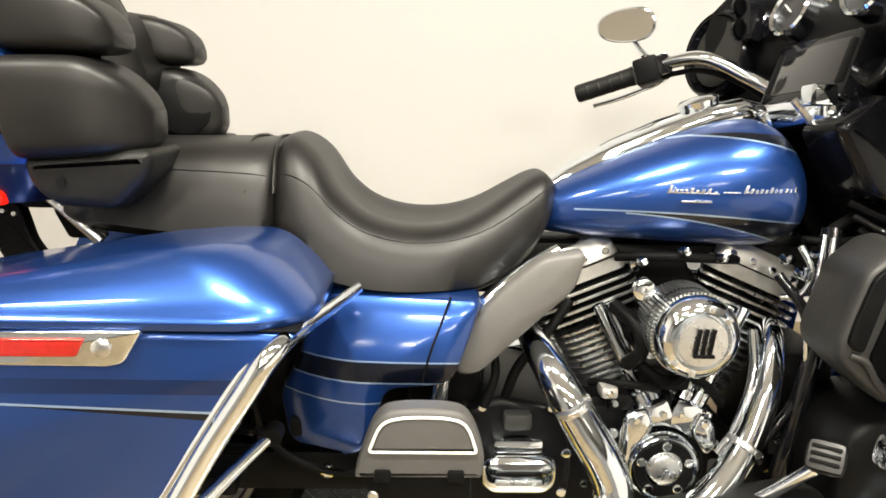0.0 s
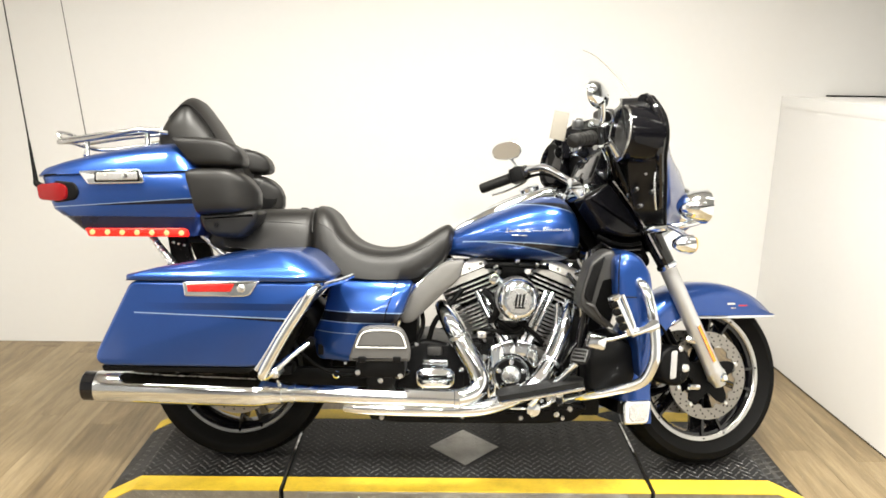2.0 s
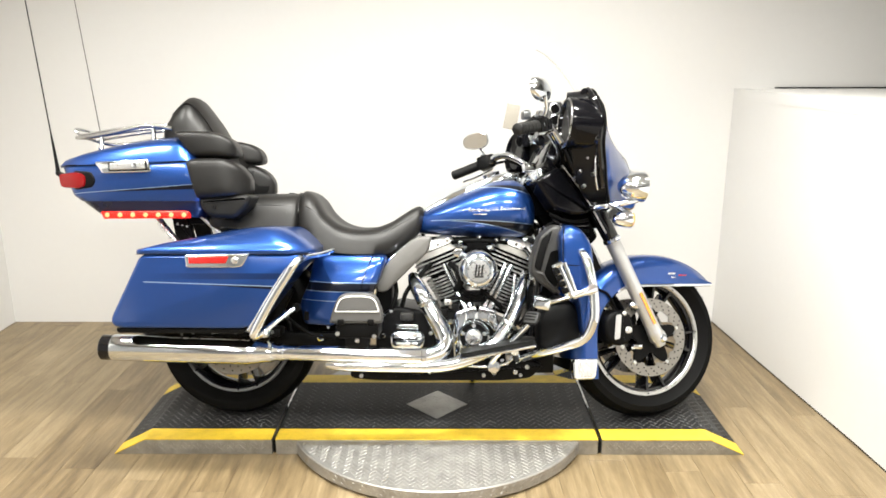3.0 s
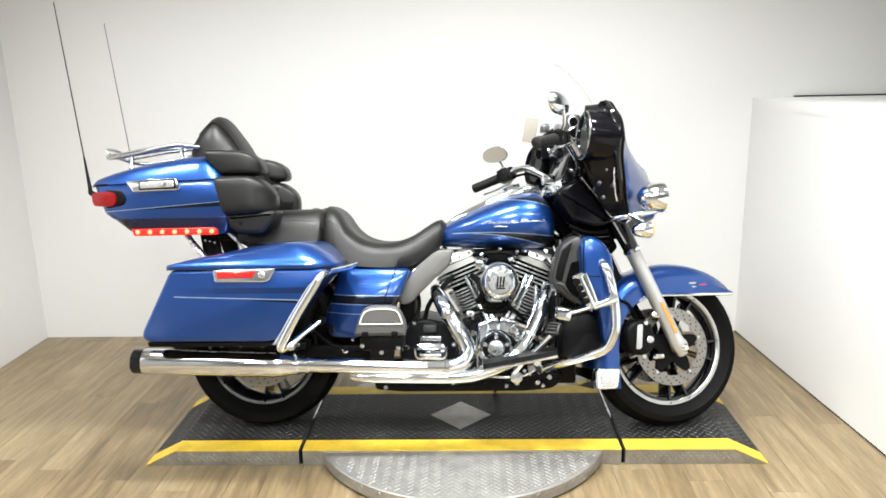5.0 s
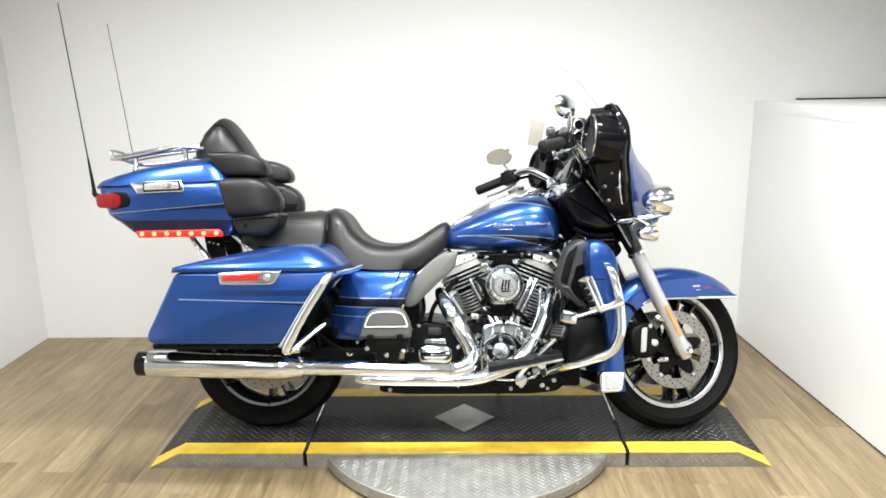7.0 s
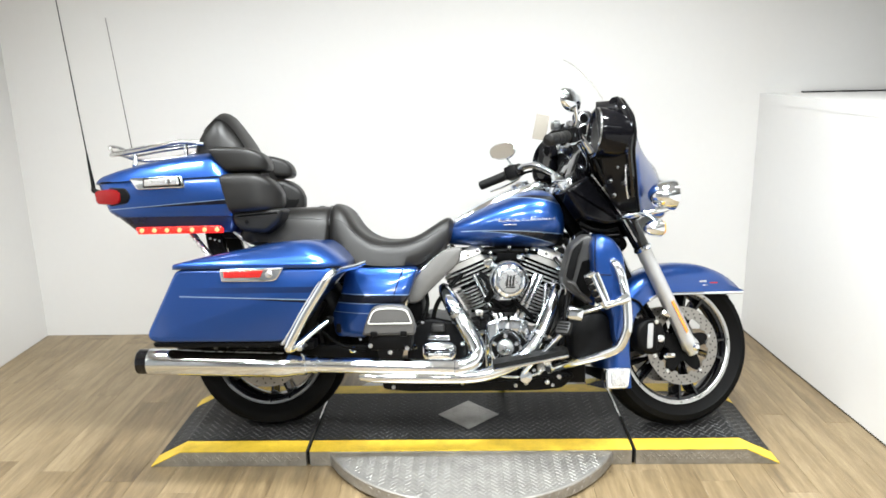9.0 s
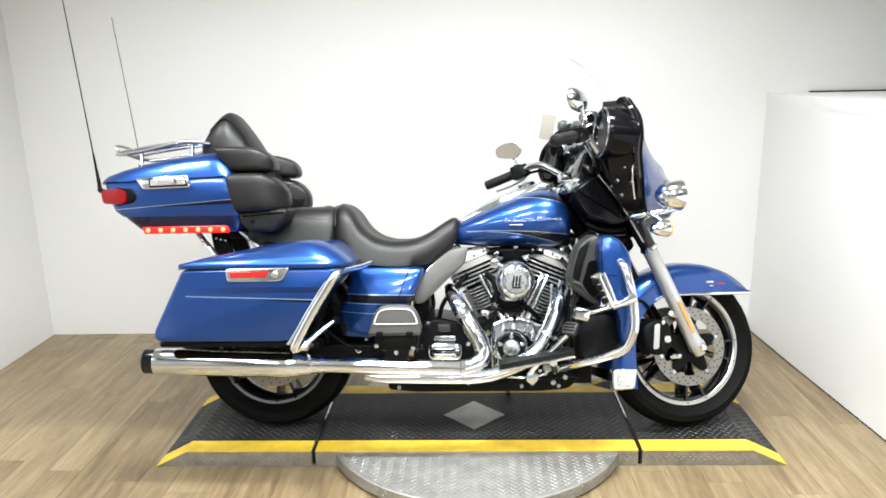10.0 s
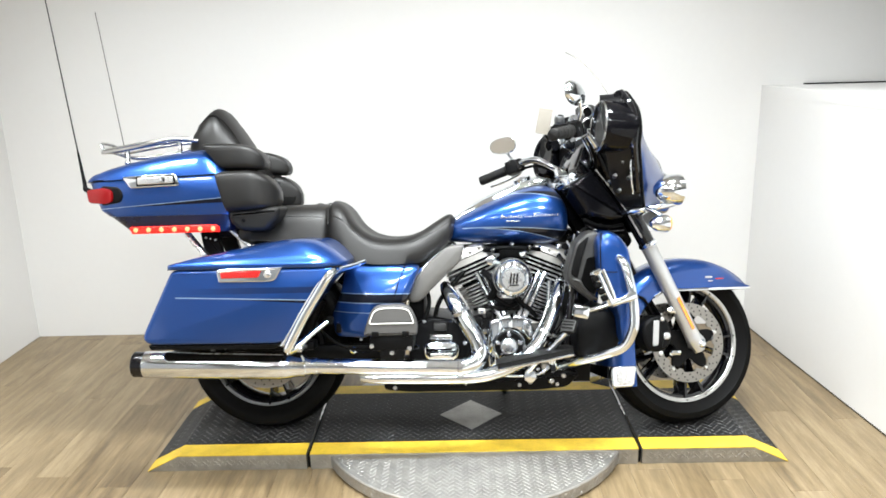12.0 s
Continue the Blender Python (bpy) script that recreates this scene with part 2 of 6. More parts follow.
# ---- shape helpers ----


def part(name, bm, material, parent=None, label="", smooth=40, m=None, kind=""):
    """Links a bmesh as one mesh object, under a thing or a part."""
    bmesh.ops.recalc_face_normals(bm, faces=bm.faces)
    me = bpy.data.meshes.new(name)
    bm.to_mesh(me)
    bm.free()
    me.materials.append(material)
    if smooth:
        me.shade_smooth()
        me.set_sharp_from_angle(angle=radians(smooth))
    ob = new(name, me)
    ob.parent = parent
    if m is not None:
        ob.matrix_basis = m
    return tagged(ob, label, kind=kind)


def thing(name, label, category, m=None, group="", kind=""):
    ob = new(name)
    ob.empty_display_size = 0.1
    if m is not None:
        ob.matrix_world = m
    return tagged(ob, label, category, group, kind)


def skin(rings, bm=None, caps=True, closed=True):
    """Joins rings of points to one surface."""
    bm = bm or bmesh.new()
    rows = [[bm.verts.new(p) for p in ring] for ring in rings]
    n = len(rows[0])
    for a, b in zip(rows, rows[1:]):
        for i in range(n if closed else n - 1):
            j = (i + 1) % n
            bm.faces.new((a[i], a[j], b[j], b[i]))
    if caps and closed:
        bm.faces.new(rows[0])
        bm.faces.new(rows[-1][::-1])
    return bm


def fillet(pts, r, seg=4):
    """A closed outline with its corners rounded by r (one number, or one for each corner)."""
    out, n = [], len(pts)
    for i, p in enumerate(pts):
        p, a, b = Vector(p), Vector(pts[i - 1]), Vector(pts[(i + 1) % n])
        ri = r[i] if isinstance(r, (list, tuple)) else r
        da, db = (a - p).length, (b - p).length
        pa, pb = p + (a - p) * min(ri / da, 0.48), p + (b - p) * min(ri / db, 0.48)
        for k in range(seg + 1):
            u = k / seg
            out.append(pa * (1 - u) ** 2 + p * 2 * u * (1 - u) + pb * u * u)
    return out


def inset(pts, d):
    """The outline moved inwards by d."""
    n = len(pts)
    turn = sum(pts[i - 1].x * pts[i].y - pts[i].x * pts[i - 1].y for i in range(n))
    out = []
    for i, p in enumerate(pts):
        e = pts[(i + 1) % n] - pts[i - 1]
        e = e.normalized() if e.length else Vector((1, 0))
        out.append(p + Vector((-e.y, e.x)) * (d if turn > 0 else -d))
    return out


def pillow(outline, y0, y1, r=0.01, bulge=0.0, bm=None):
    """A slab with an outline in x, z from y0 out to y1, the y1 edge rounded by r, its face swelling by bulge."""
    o = [Vector(p) for p in outline]
    sgn = 1 if y1 > y0 else -1
    rings = [[(p.x, y0, p.y) for p in o]]
    for k in range(5):
        a = k / 4 * math.pi / 2
        q = inset(o, r * (1 - math.cos(a)))
        y = y1 - sgn * r * (1 - math.sin(a))
        rings.append([(p.x, y, p.y) for p in q])
    q = inset(o, r)
    c = sum(q, Vector((0, 0))) / len(q)
    if bulge:
        for s in (0.85, 0.6, 0.3):
            rings.append([(c.x + (p.x - c.x) * s, y1 + sgn * bulge * (1 - s * s), c.y + (p.y - c.y) * s) for p in q])
    return skin(rings, bm)


def cushion(outline, y0, y1, r=0.03, pull=0.22, bulge=0.01):
    """A padded slab: as pillow, but the whole face draws in softly towards its middle."""
    o = [Vector(p) for p in outline]
    c = sum(o, Vector((0, 0))) / len(o)
    sgn = 1 if y1 > y0 else -1
    rings = []
    for scale, y in [(1 - pull * 0.3, y0), (1.0, y0 + sgn * r * 0.5)] + [(1 - pull * (1 - math.cos(a)), y1 - sgn * r * (1 - math.sin(a))) for a in (0, 0.3, 0.6, 0.9, 1.2, 1.45)]:
        rings.append([(c.x + (p.x - c.x) * scale, y, c.y + (p.y - c.y) * scale) for p in o])
    inner = 1 - pull * (1 - math.cos(1.45))
    for k in (0.8, 0.55, 0.3, 0.1):
        rings.append([(c.x + (p.x - c.x) * inner * k, y1 + sgn * bulge * (1 - k * k), c.y + (p.y - c.y) * inner * k) for p in o])
    return skin(rings)


def smooth_path(pts, steps=6):
    """Points along a smooth curve through pts."""
    p = [Vector(q) for q in pts]
    p = [p[0] * 2 - p[1]] + p + [p[-1] * 2 - p[-2]]
    out = []
    for i in range(1, len(p) - 2):
        for k in range(steps):
            u = k / steps
            a, b, c, d = p[i - 1:i + 3]
            out.append(0.5 * (2 * b + (c - a) * u + (2 * a - 5 * b + 4 * c - d) * u * u + (3 * b - 3 * c + d - a) * u ** 3))
    return out + [p[-2]]


def sweep(pts, r, seg=12, steps=6, bm=None, flat=1.0):
    """A tube along a smooth path; r is one radius, or one for each given point."""
    path = smooth_path(pts, steps) if steps > 1 else [Vector(q) for q in pts]
    if isinstance(r, (list, tuple)):
        rad = [np.interp(i / max(1, steps), range(len(r)), r) for i in range(len(path))]
    else:
        rad = [r] * len(path)
    t0 = (path[1] - path[0]).normalized()
    side = t0.orthogonal().normalized()
    rings = []
    for i, p in enumerate(path):
        t = (path[min(i + 1, len(path) - 1)] - path[max(i - 1, 0)]).normalized()
        side = (side - t * side.dot(t)).normalized()
        up = t.cross(side)
        rings.append([p + (side * math.cos(a) + up * math.sin(a) * flat) * rad[i] for a in (2 * math.pi * k / seg for k in range(seg))])
    return skin(rings, bm)


def revolve(profile, m=None, seg=32, bm=None):
    """Turns (radius, height) pairs round z, placed by m."""
    m = m or Matrix()
    rings = [[m @ Vector((r * math.cos(a), r * math.sin(a), h)) for a in (2 * math.pi * k / seg for k in range(seg))] for r, h in profile]
    closed_loop = profile[0] == profile[-1]
    return skin(rings, bm, caps=not closed_loop)


def aim(at, way):
    """A matrix at a point whose z points along way."""
    return Matrix.Translation(at) @ Vector(way).to_track_quat("Z", "Y").to_matrix().to_4x4()


def block(x0, x1, y0, y1, z0, z1, r=0.0, bm=None, m=None, seg=2):
    """A box with rounded edges."""
    b = bmesh.new()
    mat = Matrix.LocRotScale(((x0 + x1) / 2, (y0 + y1) / 2, (z0 + z1) / 2), None, (abs(x1 - x0), abs(y1 - y0), abs(z1 - z0)))
    bmesh.ops.create_cube(b, size=1, matrix=mat)
    if r:
        bmesh.ops.bevel(b, geom=b.edges[:], offset=r, segments=seg, affect="EDGES", profile=0.6)
    if m is not None:
        bmesh.ops.transform(b, matrix=m, verts=b.verts)
    if bm is None:
        return b
    tmp = bpy.data.meshes.new("tmp")
    b.to_mesh(tmp)
    b.free()
    bm.from_mesh(tmp)
    bpy.data.meshes.remove(tmp)
    return bm


def oval(yc, zc, hw, up, down, e=2.3, n=36):
    """A rounded ring in y, z: half width hw, heights up and down from zc."""
    out = []
    for k in range(n):
        a = 2 * math.pi * k / n
        c, s = math.cos(a), math.sin(a)
        out.append((yc + hw * math.copysign(abs(c) ** (2 / e), c), zc + (up if s > 0 else down) * math.copysign(abs(s) ** (2 / e), s)))
    return out


def along_x(stations, e=2.3, n=36, steps=3):
    """A body of oval sections: stations of (x, yc, hw, bottom, top), smoothed between."""
    pts = [Vector((s[0], s[1], s[2])) for s in stations]
    hts = [Vector((s[3], s[4], 0)) for s in stations]
    rings = []
    for a, b in zip(smooth_path(pts, steps), smooth_path(hts, steps)):
        lo, hi = b.x, b.y
        zc = lo + (hi - lo) * 0.45
        rings.append([(a.x, y, z) for y, z in oval(a.y, zc, a.z, hi - zc, zc - lo, e, n)])
    return skin(rings)


def bolt(at, way, r, h, parent, material=None, name="bolt"):
    m = aim(at, way)
    return part(name, revolve([(r, 0), (r, h * 0.7), (r * 0.75, h)], m, 10), material or CHROME, parent)

# ---- the room ----


def slab(name, x0, x1, y0, y1, z0, z1, material, label, r=0.0):
    ob = part(name, block(x0, x1, y0, y1, z0, z1, r), material, smooth=0 if not r else 40)
    return tagged(ob, label, "room", kind="structure")


floor = slab("floor", -2.6, 4.2, -6.2, 1.3, -0.12, -0.004, SEAM, "light oak plank floor of the showroom")
slab("wall_back", -2.6, 4.2, 1.13, 1.30, -0.1, 3.0, WALL, "plain white painted wall behind the motorcycle")
slab("wall_left", -2.6, -2.38, -2.2, 1.13, -0.1, 3.0, WALL, "plain white painted side wall")
# Added out of view; their grey shapes reflections and bounce.
slab("wall_left_front", -2.6, -2.38, -6.2, -2.2, -0.1, 3.0, DIM, "unseen side wall added beside the camera, grey to limit bounce light")
slab("wall_front", -2.6, 4.2, -6.4, -6.2, -0.1, 3.0, DARK, "unseen wall added behind the camera, dark for the chrome's reflections")
slab("wall_right", 4.2, 4.4, -6.4, 1.3, -0.1, 3.0, DIM, "unseen far side wall added to close the room, grey to limit bounce light")
slab("ceiling", -2.6, 4.2, -6.2, 1.13, 2.9, 3.0, WALL, "plain white ceiling")


def ledge():
    bm = bmesh.new()
    lo = [(1.515, 1.128), (1.545, 0.6), (1.60, -0.2), (1.64, -1.2), (1.66, -6.19), (4.19, -6.19), (4.19, 1.128)]
    skin([[(x, y, 0.0) for x, y in lo], [(x, y, 1.225) for x, y in lo]], bm)
    ob = part("ledge_wall", bm, WALL, smooth=0)
    cap = [(x - 0.0012 if x < 2 else x, y) for x, y in lo]
    part("ledge_cap", skin([[(x, y, 1.224) for x, y in cap], [(x, y, 1.273) for x, y in cap]]), WALL, ob, smooth=0)
    part("dark_strip", block(1.72, 4.1, 1.11, 1.127, 1.2735, 1.2800), SATIN, ob, "thin dark strip along the wall")
    # Dark strip 6 mm high round the foot of the ledge.
    part("base_strip", skin([[(x - 0.002 if x < 2 else x, y, z) for x, y in lo] for z in (0.0005, 0.006)]), SEAM, ob, "thin dark strip along the floor", smooth=0)
    return tagged(ob, "white waist-high boxed ledge beside the platform", "ledge", kind="structure")


ledge()

# ---- the lift platform ----
TOP = 0.06


def lozenges(bm, test, z, step=0.031, x0=-1.2, x1=1.15, y0=-0.28, y1=0.28, h=0.0022, length=0.024, width=0.0075, m=None):
    """Raised tread marks, turned this way and that."""
    i = 0
    y = y0
    while y < y1:
        x = x0 + (step / 2 if i % 2 else 0)
        j = 0
        while x < x1:
            if test(x, y):
                a = radians(45 if (i + j) % 2 else -45)
                c, s = math.cos(a), math.sin(a)
                v = []
                for u, w in ((length / 2, 0), (0, width / 2), (-length / 2, 0), (0, -width / 2)):
                    v.append(bm.verts.new((x + u * c - w * s, y + u * s + w * c, z(x + u * c - w * s))))
                t = bm.verts.new((x + 0.004 * c, y + 0.004 * s, z(x + 0.004 * c) + h))
                t2 = bm.verts.new((x - 0.004 * c, y - 0.004 * s, z(x - 0.004 * c) + h))
                bm.faces.new((v[0], v[1], t)), bm.faces.new((v[1], t2, t)), bm.faces.new((v[1], v[2], t2))
                bm.faces.new((v[2], v[3], t2)), bm.faces.new((v[3], t, t2)), bm.faces.new((v[3], v[0], t))
            x += step
            j += 1
        y += step / 2
        i += 1
    return bm


def deck_height(x):
    if x < -1.085:
        return TOP * (x + 1.203) / 0.118 + 0.0004
    if x > 1.02:
        return TOP * (1.146 - x) / 0.126 + 0.0004
    return TOP + 0.0004


def deck(name, label, xs, parent):
    """One length of the platform: xs from left to right, with the height at each."""
    rings = [[(x, -0.282, 0.001), (x, -0.282, max(deck_height(x) - 0.0015, 0.0015)), (x, 0.282, max(deck_height(x) - 0.0015, 0.0015)), (x, 0.282, 0.001)] for x in xs]
    body = part(name, skin(rings), EDGE, parent, label, smooth=0)
    lo, hi = xs[0], xs[-1]
    top = skin([[(x, -0.205, deck_height(x) + 0.0002), (x, -0.205, deck_height(x) + 0.003), (x, 0.207, deck_height(x) + 0.003), (x, 0.207, deck_height(x) + 0.0002)] for x in xs])
    sheet = part("tread_sheet", top, COATED, body, "black coated tread plate", smooth=0)
    for ya, yb in ((-0.284, -0.205), (0.207, 0.284)):
        tape = skin([[(x, ya, deck_height(x)), (x, ya, deck_height(x) + 0.0035), (x, yb, deck_height(x) + 0.0035), (x, yb, deck_height(x))] for x in xs])
        part("safety_stripe", tape, YELLOW, body, "yellow safety stripe", smooth=0)
    tread = lozenges(bmesh.new(), lambda x, y: lo + 0.012 < x < hi - 0.012 and abs(y) < 0.195 and abs(x) + abs(y) > 0.14, lambda x: deck_height(x) + 0.003)
    part("tread_mark", tread, MARK_GLARE, body, smooth=0, kind="stuff")
    face = lozenges(bmesh.new(), lambda x, y: lo + 0.02 < x < hi - 0.02 and 0.012 < y < deck_height(x) - 0.01, lambda x: 0.0, 0.022, y0=0.0, y1=0.06, h=0.0011, length=0.020)
    bmesh.ops.transform(face, matrix=Matrix.Translation((0, -0.2822, 0)) @ pose(0, 0, 0, 90, 0, 0), verts=face.verts)
    part("tread_mark", face, EDGE, body, smooth=0, kind="stuff")
    return body


platform = thing("lift_platform", "low black tread-plate motorcycle platform with yellow edges on the floor", "platform")
deck("ramp_section", "sloped end section", [-1.203, -1.085, -0.612], platform)
deck("middle_section", "", [-0.597, 0.602], platform)
deck("ramp_section", "sloped end section", [0.617, 1.02, 1.146], platform)
part("joint_bar", block(-0.609, -0.600, -0.27, 0.27, 0.002, 0.05), SATIN, platform)
part("joint_bar", block(0.605, 0.614, -0.27, 0.27, 0.002, 0.05), SATIN, platform)
dia = part("diamond_plate", skin([[(0.124 * k, 0, z), (0, 0.124 * k, z), (-0.124 * k, 0, z), (0, -0.124 * k, z)] for k, z in ((1, TOP + 0.003), (1, TOP + 0.0055), (0.985, TOP + 0.0062))]), ALLOY, platform, "bare metal diamond", smooth=0)
part("tread_mark", lozenges(bmesh.new(), lambda x, y: abs(x) + abs(y) < 0.105, lambda x: TOP + 0.006, 0.024, h=0.0012, length=0.016), ALLOY, dia, smooth=0, kind="stuff")

for x in (-0.6045, 0.6095):
    part("hinge_rod", sweep([(x, -0.03, TOP + 0.004), (x, 0.10, TOP + 0.004), (x, 0.26, TOP + 0.004)], 0.0032, 8, 2), STEEL, platform, "bright hinge rod")

turntable = thing("turntable", "round bare tread-plate turntable under the platform", "turntable")
part("base_ring", revolve([(0.56, 0.0), (0.575, 0.0), (0.575, 0.018), (0.56, 0.018), (0.56, 0.0)], Matrix.Translation((0.005, -0.02, 0.0)), 96), SATIN, turntable)
disc = part("disc", revolve([(0.583, 0.006), (0.588, 0.010), (0.588, 0.050), (0.584, 0.0545)], Matrix.Translation((0.005, -0.02, 0.0)), 128), ALLOY, turntable)
part("tread_mark", lozenges(bmesh.new(), lambda x, y: (x - 0.005) ** 2 + (y + 0.02) ** 2 < 0.33 and y < -0.292, lambda x: 0.0546, 0.023, -0.6, 0.6, -0.6, -0.28, h=0.0017, length=0.018, width=0.006), ALLOY, disc, smooth=0, kind="stuff")

side = bmesh.new()
for k in range(190):
    a = math.pi * (1 + k / 190)
    lozenges(side, lambda x, y: True, lambda x: 0.0, 0.1, 0.0, 0.01, 0.0, 0.01, h=0.0014, length=0.015, width=0.005)
    fresh = list(side.verts)[-6:]
    turned = Matrix.Translation((0.005, -0.02, 0.030 + (0.009 if k % 2 else -0.009))) @ Matrix.Rotation(a, 4, "Z") @ pose(0.5882, 0, 0, 90, 0, 90) @ Matrix.Rotation(radians(90 if k % 4 > 1 else 0), 4, "Z")
    bmesh.ops.transform(side, matrix=turned, verts=fresh)
part("tread_mark", side, ALLOY, disc, smooth=0, kind="stuff")

# ---- the motorcycle ----
LEAN = Matrix.Translation((0, -0.05, TOP)) @ pose(0, 0, 0, -12, 0, 0)
bike = thing("motorcycle", "blue touring motorcycle with chrome trim on its side stand", "motorcycle",
             LEAN)
HEAD = Vector((0.98, 0, 0))
STEER = Matrix.Translation(HEAD) @ Matrix.Rotation(radians(16), 4, Vector((-math.sin(radians(26)), 0, math.cos(radians(26))))) @ Matrix.Translation(-HEAD)
REAR, FRONT = Vector((-0.785, 0, 0.312)), Vector((0.808, 0, 0.303))


def wheel(name, at, width, rim_r, edge, lip_w, m=None):
    """A cast wheel: tyre, rim, spokes, hub."""
    turn = Matrix.Translation(at) @ pose(0, 0, 0, 90, 0, 0)
    h = width / 2
    hub = part(name, revolve([(0.0, -0.055), (0.05, -0.055), (0.055, -0.045), (0.04, 0.0), (0.055, 0.045), (0.05, 0.055), (0.0, 0.055)], turn, 24), BLACK, bike, "black cast wheel with bright rim edges", m=m)
    R, n = 0.312, 14
    prof = [(rim_r - 0.004, -h * 0.62), (rim_r + 0.012, -h * 0.72), (rim_r + 0.035, -h * 0.94), (R - 0.045, -h), (R - 0.024, -h * 0.93)]
    prof += [(R - 0.022 * (abs(k) / 4) ** 2.2, h * 0.84 * k / 4) for k in range(-4, 5)]
    prof += [(r, -z) for r, z in prof[4::-1]]
    prof += [(rim_r - 0.012, 0), prof[0]]
    tyre = part("tyre", revolve(prof, turn, 72), RUBBER, hub)
    groove = bmesh.new()
    for k in range(44):
        for sgn in (-1, 1):
            a = 2 * math.pi * (k + (0.25 if sgn > 0 else 0)) / 44
            b = a + 0.07
            p, q = [], []
            for u, (ang, zz, dr) in enumerate(((a, 0.15, 0.0012), (a + 0.03, 0.5, -0.001), (b, 0.85, -0.0135))):
                r = R + dr - 0.0005
                for lst, off in ((p, 0), (q, 0.016)):
                    lst.append(groove.verts.new(turn @ Vector((r * math.cos(ang + off), r * math.sin(ang + off), sgn * h * 0.84 * zz))))
            groove.faces.new((p[0], p[1], q[1], q[0])), groove.faces.new((p[1], p[2], q[2], q[1]))
    part("tread_groove", groove, SATIN, tyre, smooth=0, kind="stuff")
    for sgn in (-1, 1):
        lip = [(rim_r + 0.004, sgn * h * 0.66), (rim_r + 0.001, sgn * (h * 0.74)), (rim_r - lip_w, sgn * (h * 0.72)), (rim_r - lip_w - 0.004, sgn * h * 0.66), (rim_r - lip_w - 0.004, sgn * h * 0.56), (rim_r + 0.004, sgn * h * 0.66)]
        part("rim_edge", revolve(lip, turn, 72), edge, hub, "bright machined rim edge")
    part("rim", revolve([(rim_r - 0.001, -h * 0.64), (rim_r - 0.024, -h * 0.5), (rim_r - 0.032, 0), (rim_r - 0.024, h * 0.5), (rim_r - 0.001, h * 0.64), (rim_r - 0.006, 0), (rim_r - 0.001, -h * 0.64)], turn, 72), BLACK, hub)
    for k in range(10):
        a = 2 * math.pi * k / 10 + (0.13 if k % 2 else -0.13) + 0.2
        aim_in = a + (0.10 if k % 2 else -0.10)
        def on(r, ang, z, off):
            return turn @ Vector((r * math.cos(ang) - off * math.sin(ang), r * math.sin(ang) + off * math.cos(ang), z))
        rings = []
        for r, ang, w, zt in ((0.045, aim_in, 0.010, 0.045), (0.12, (a + aim_in) / 2, 0.007, 0.036), (rim_r - 0.02, a, 0.008, h * 0.62), (rim_r - 0.005, a, 0.0055, h * 0.765)):
            rings.append([on(r, ang, zt, -w * 0.6), on(r, ang, zt, w * 0.6), on(r, ang, zt * 0.5, w), on(r, ang, -zt * 0.5, w), on(r, ang, -zt, w * 0.6), on(r, ang, -zt, -w * 0.6), on(r, ang, -zt * 0.5, -w), on(r, ang, zt * 0.5, -w)])
        sp = part("spoke", skin(rings), BLACK, hub)
        for sgn in (-1, 1):
            tip0, tip1 = on(0.115, (a * 0.55 + aim_in * 0.45), 0.0372 * -1, 0.006 * sgn), on(rim_r - 0.028, a, -h * 0.58 - 0.0015, 0.0065 * sgn)
            part("bright_edge", sweep([tip0, tip0.lerp(tip1, 0.5), tip1], 0.0020, 5, 1), edge, sp)
    return hub, turn


def brake_disc(hub, turn, side, r_out, r_in):
    y = 0.078
    zz = y if side < 0 else -y
    d = part("brake_disc", revolve([(r_in, zz - 0.0025), (r_out, zz - 0.0025), (r_out, zz + 0.0025), (r_in, zz + 0.0025), (r_in, zz - 0.0025)], turn, 72), DISC, hub, "perforated steel brake disc")
    holes = bmesh.new()
    face = zz + 0.0031
    for k in range(72):
        rr = r_in + (r_out - r_in) * (0.22, 0.5, 0.78)[k % 3]
        a = 2 * math.pi * k / 72
        bmesh.ops.create_circle(holes, cap_ends=True, radius=0.0032, segments=8, matrix=turn @ Matrix.Translation((rr * math.cos(a), rr * math.sin(a), face)))
    part("vent_hole", holes, SATIN, d, smooth=0, kind="stuff")
    outline = []
    for k in range(60):
        a = 2 * math.pi * k / 60 + 0.3
        lobe = 0.5 + 0.5 * math.cos(5 * (a - 0.3))
        outline.append((a, 0.060 + (r_in - 0.058) * lobe ** 1.3))
    star = skin([[turn @ Vector((r * q * math.cos(a), r * q * math.sin(a), z)) for a, r in outline] for q, z in ((0.97, zz - 0.005), (1.0, zz - 0.003), (1.0, zz + 0.003), (0.97, zz + 0.005))])
    part("carrier", star, SATIN, d, "black star-shaped disc carrier", smooth=30)
    for k in range(10):
        a = 2 * math.pi * (k + 0.5) / 10 + 0.3
        tab = skin([[turn @ Vector((r * math.cos(a + da), r * math.sin(a + da), z)) for r, da in ((r_in + 0.002, -0.13), (r_in + 0.002, 0.13), (r_in - 0.009, 0.06), (r_in - 0.009, -0.06))] for z in (zz - 0.0022, zz + 0.0022)])
        part("disc_tab", tab, DISC, d, smooth=0)
    for k in range(5):
        a = 2 * math.pi * k / 5 + 0.3
        bolt(turn @ Vector(((r_in + 0.006) * math.cos(a), (r_in + 0.006) * math.sin(a), zz)), turn.to_3x3() @ Vector((0, 0, 1)), 0.008, 0.008, d, STEEL)
    return d


rear_hub, rear_turn = wheel("rear_wheel", REAR, 0.17, 0.218, DULL, 0.009)
brake_disc(rear_hub, rear_turn, -1, 0.146, 0.085)
front_hub, front_turn = wheel("front_wheel", FRONT, 0.128, 0.227, MACHINED, 0.011, STEER)
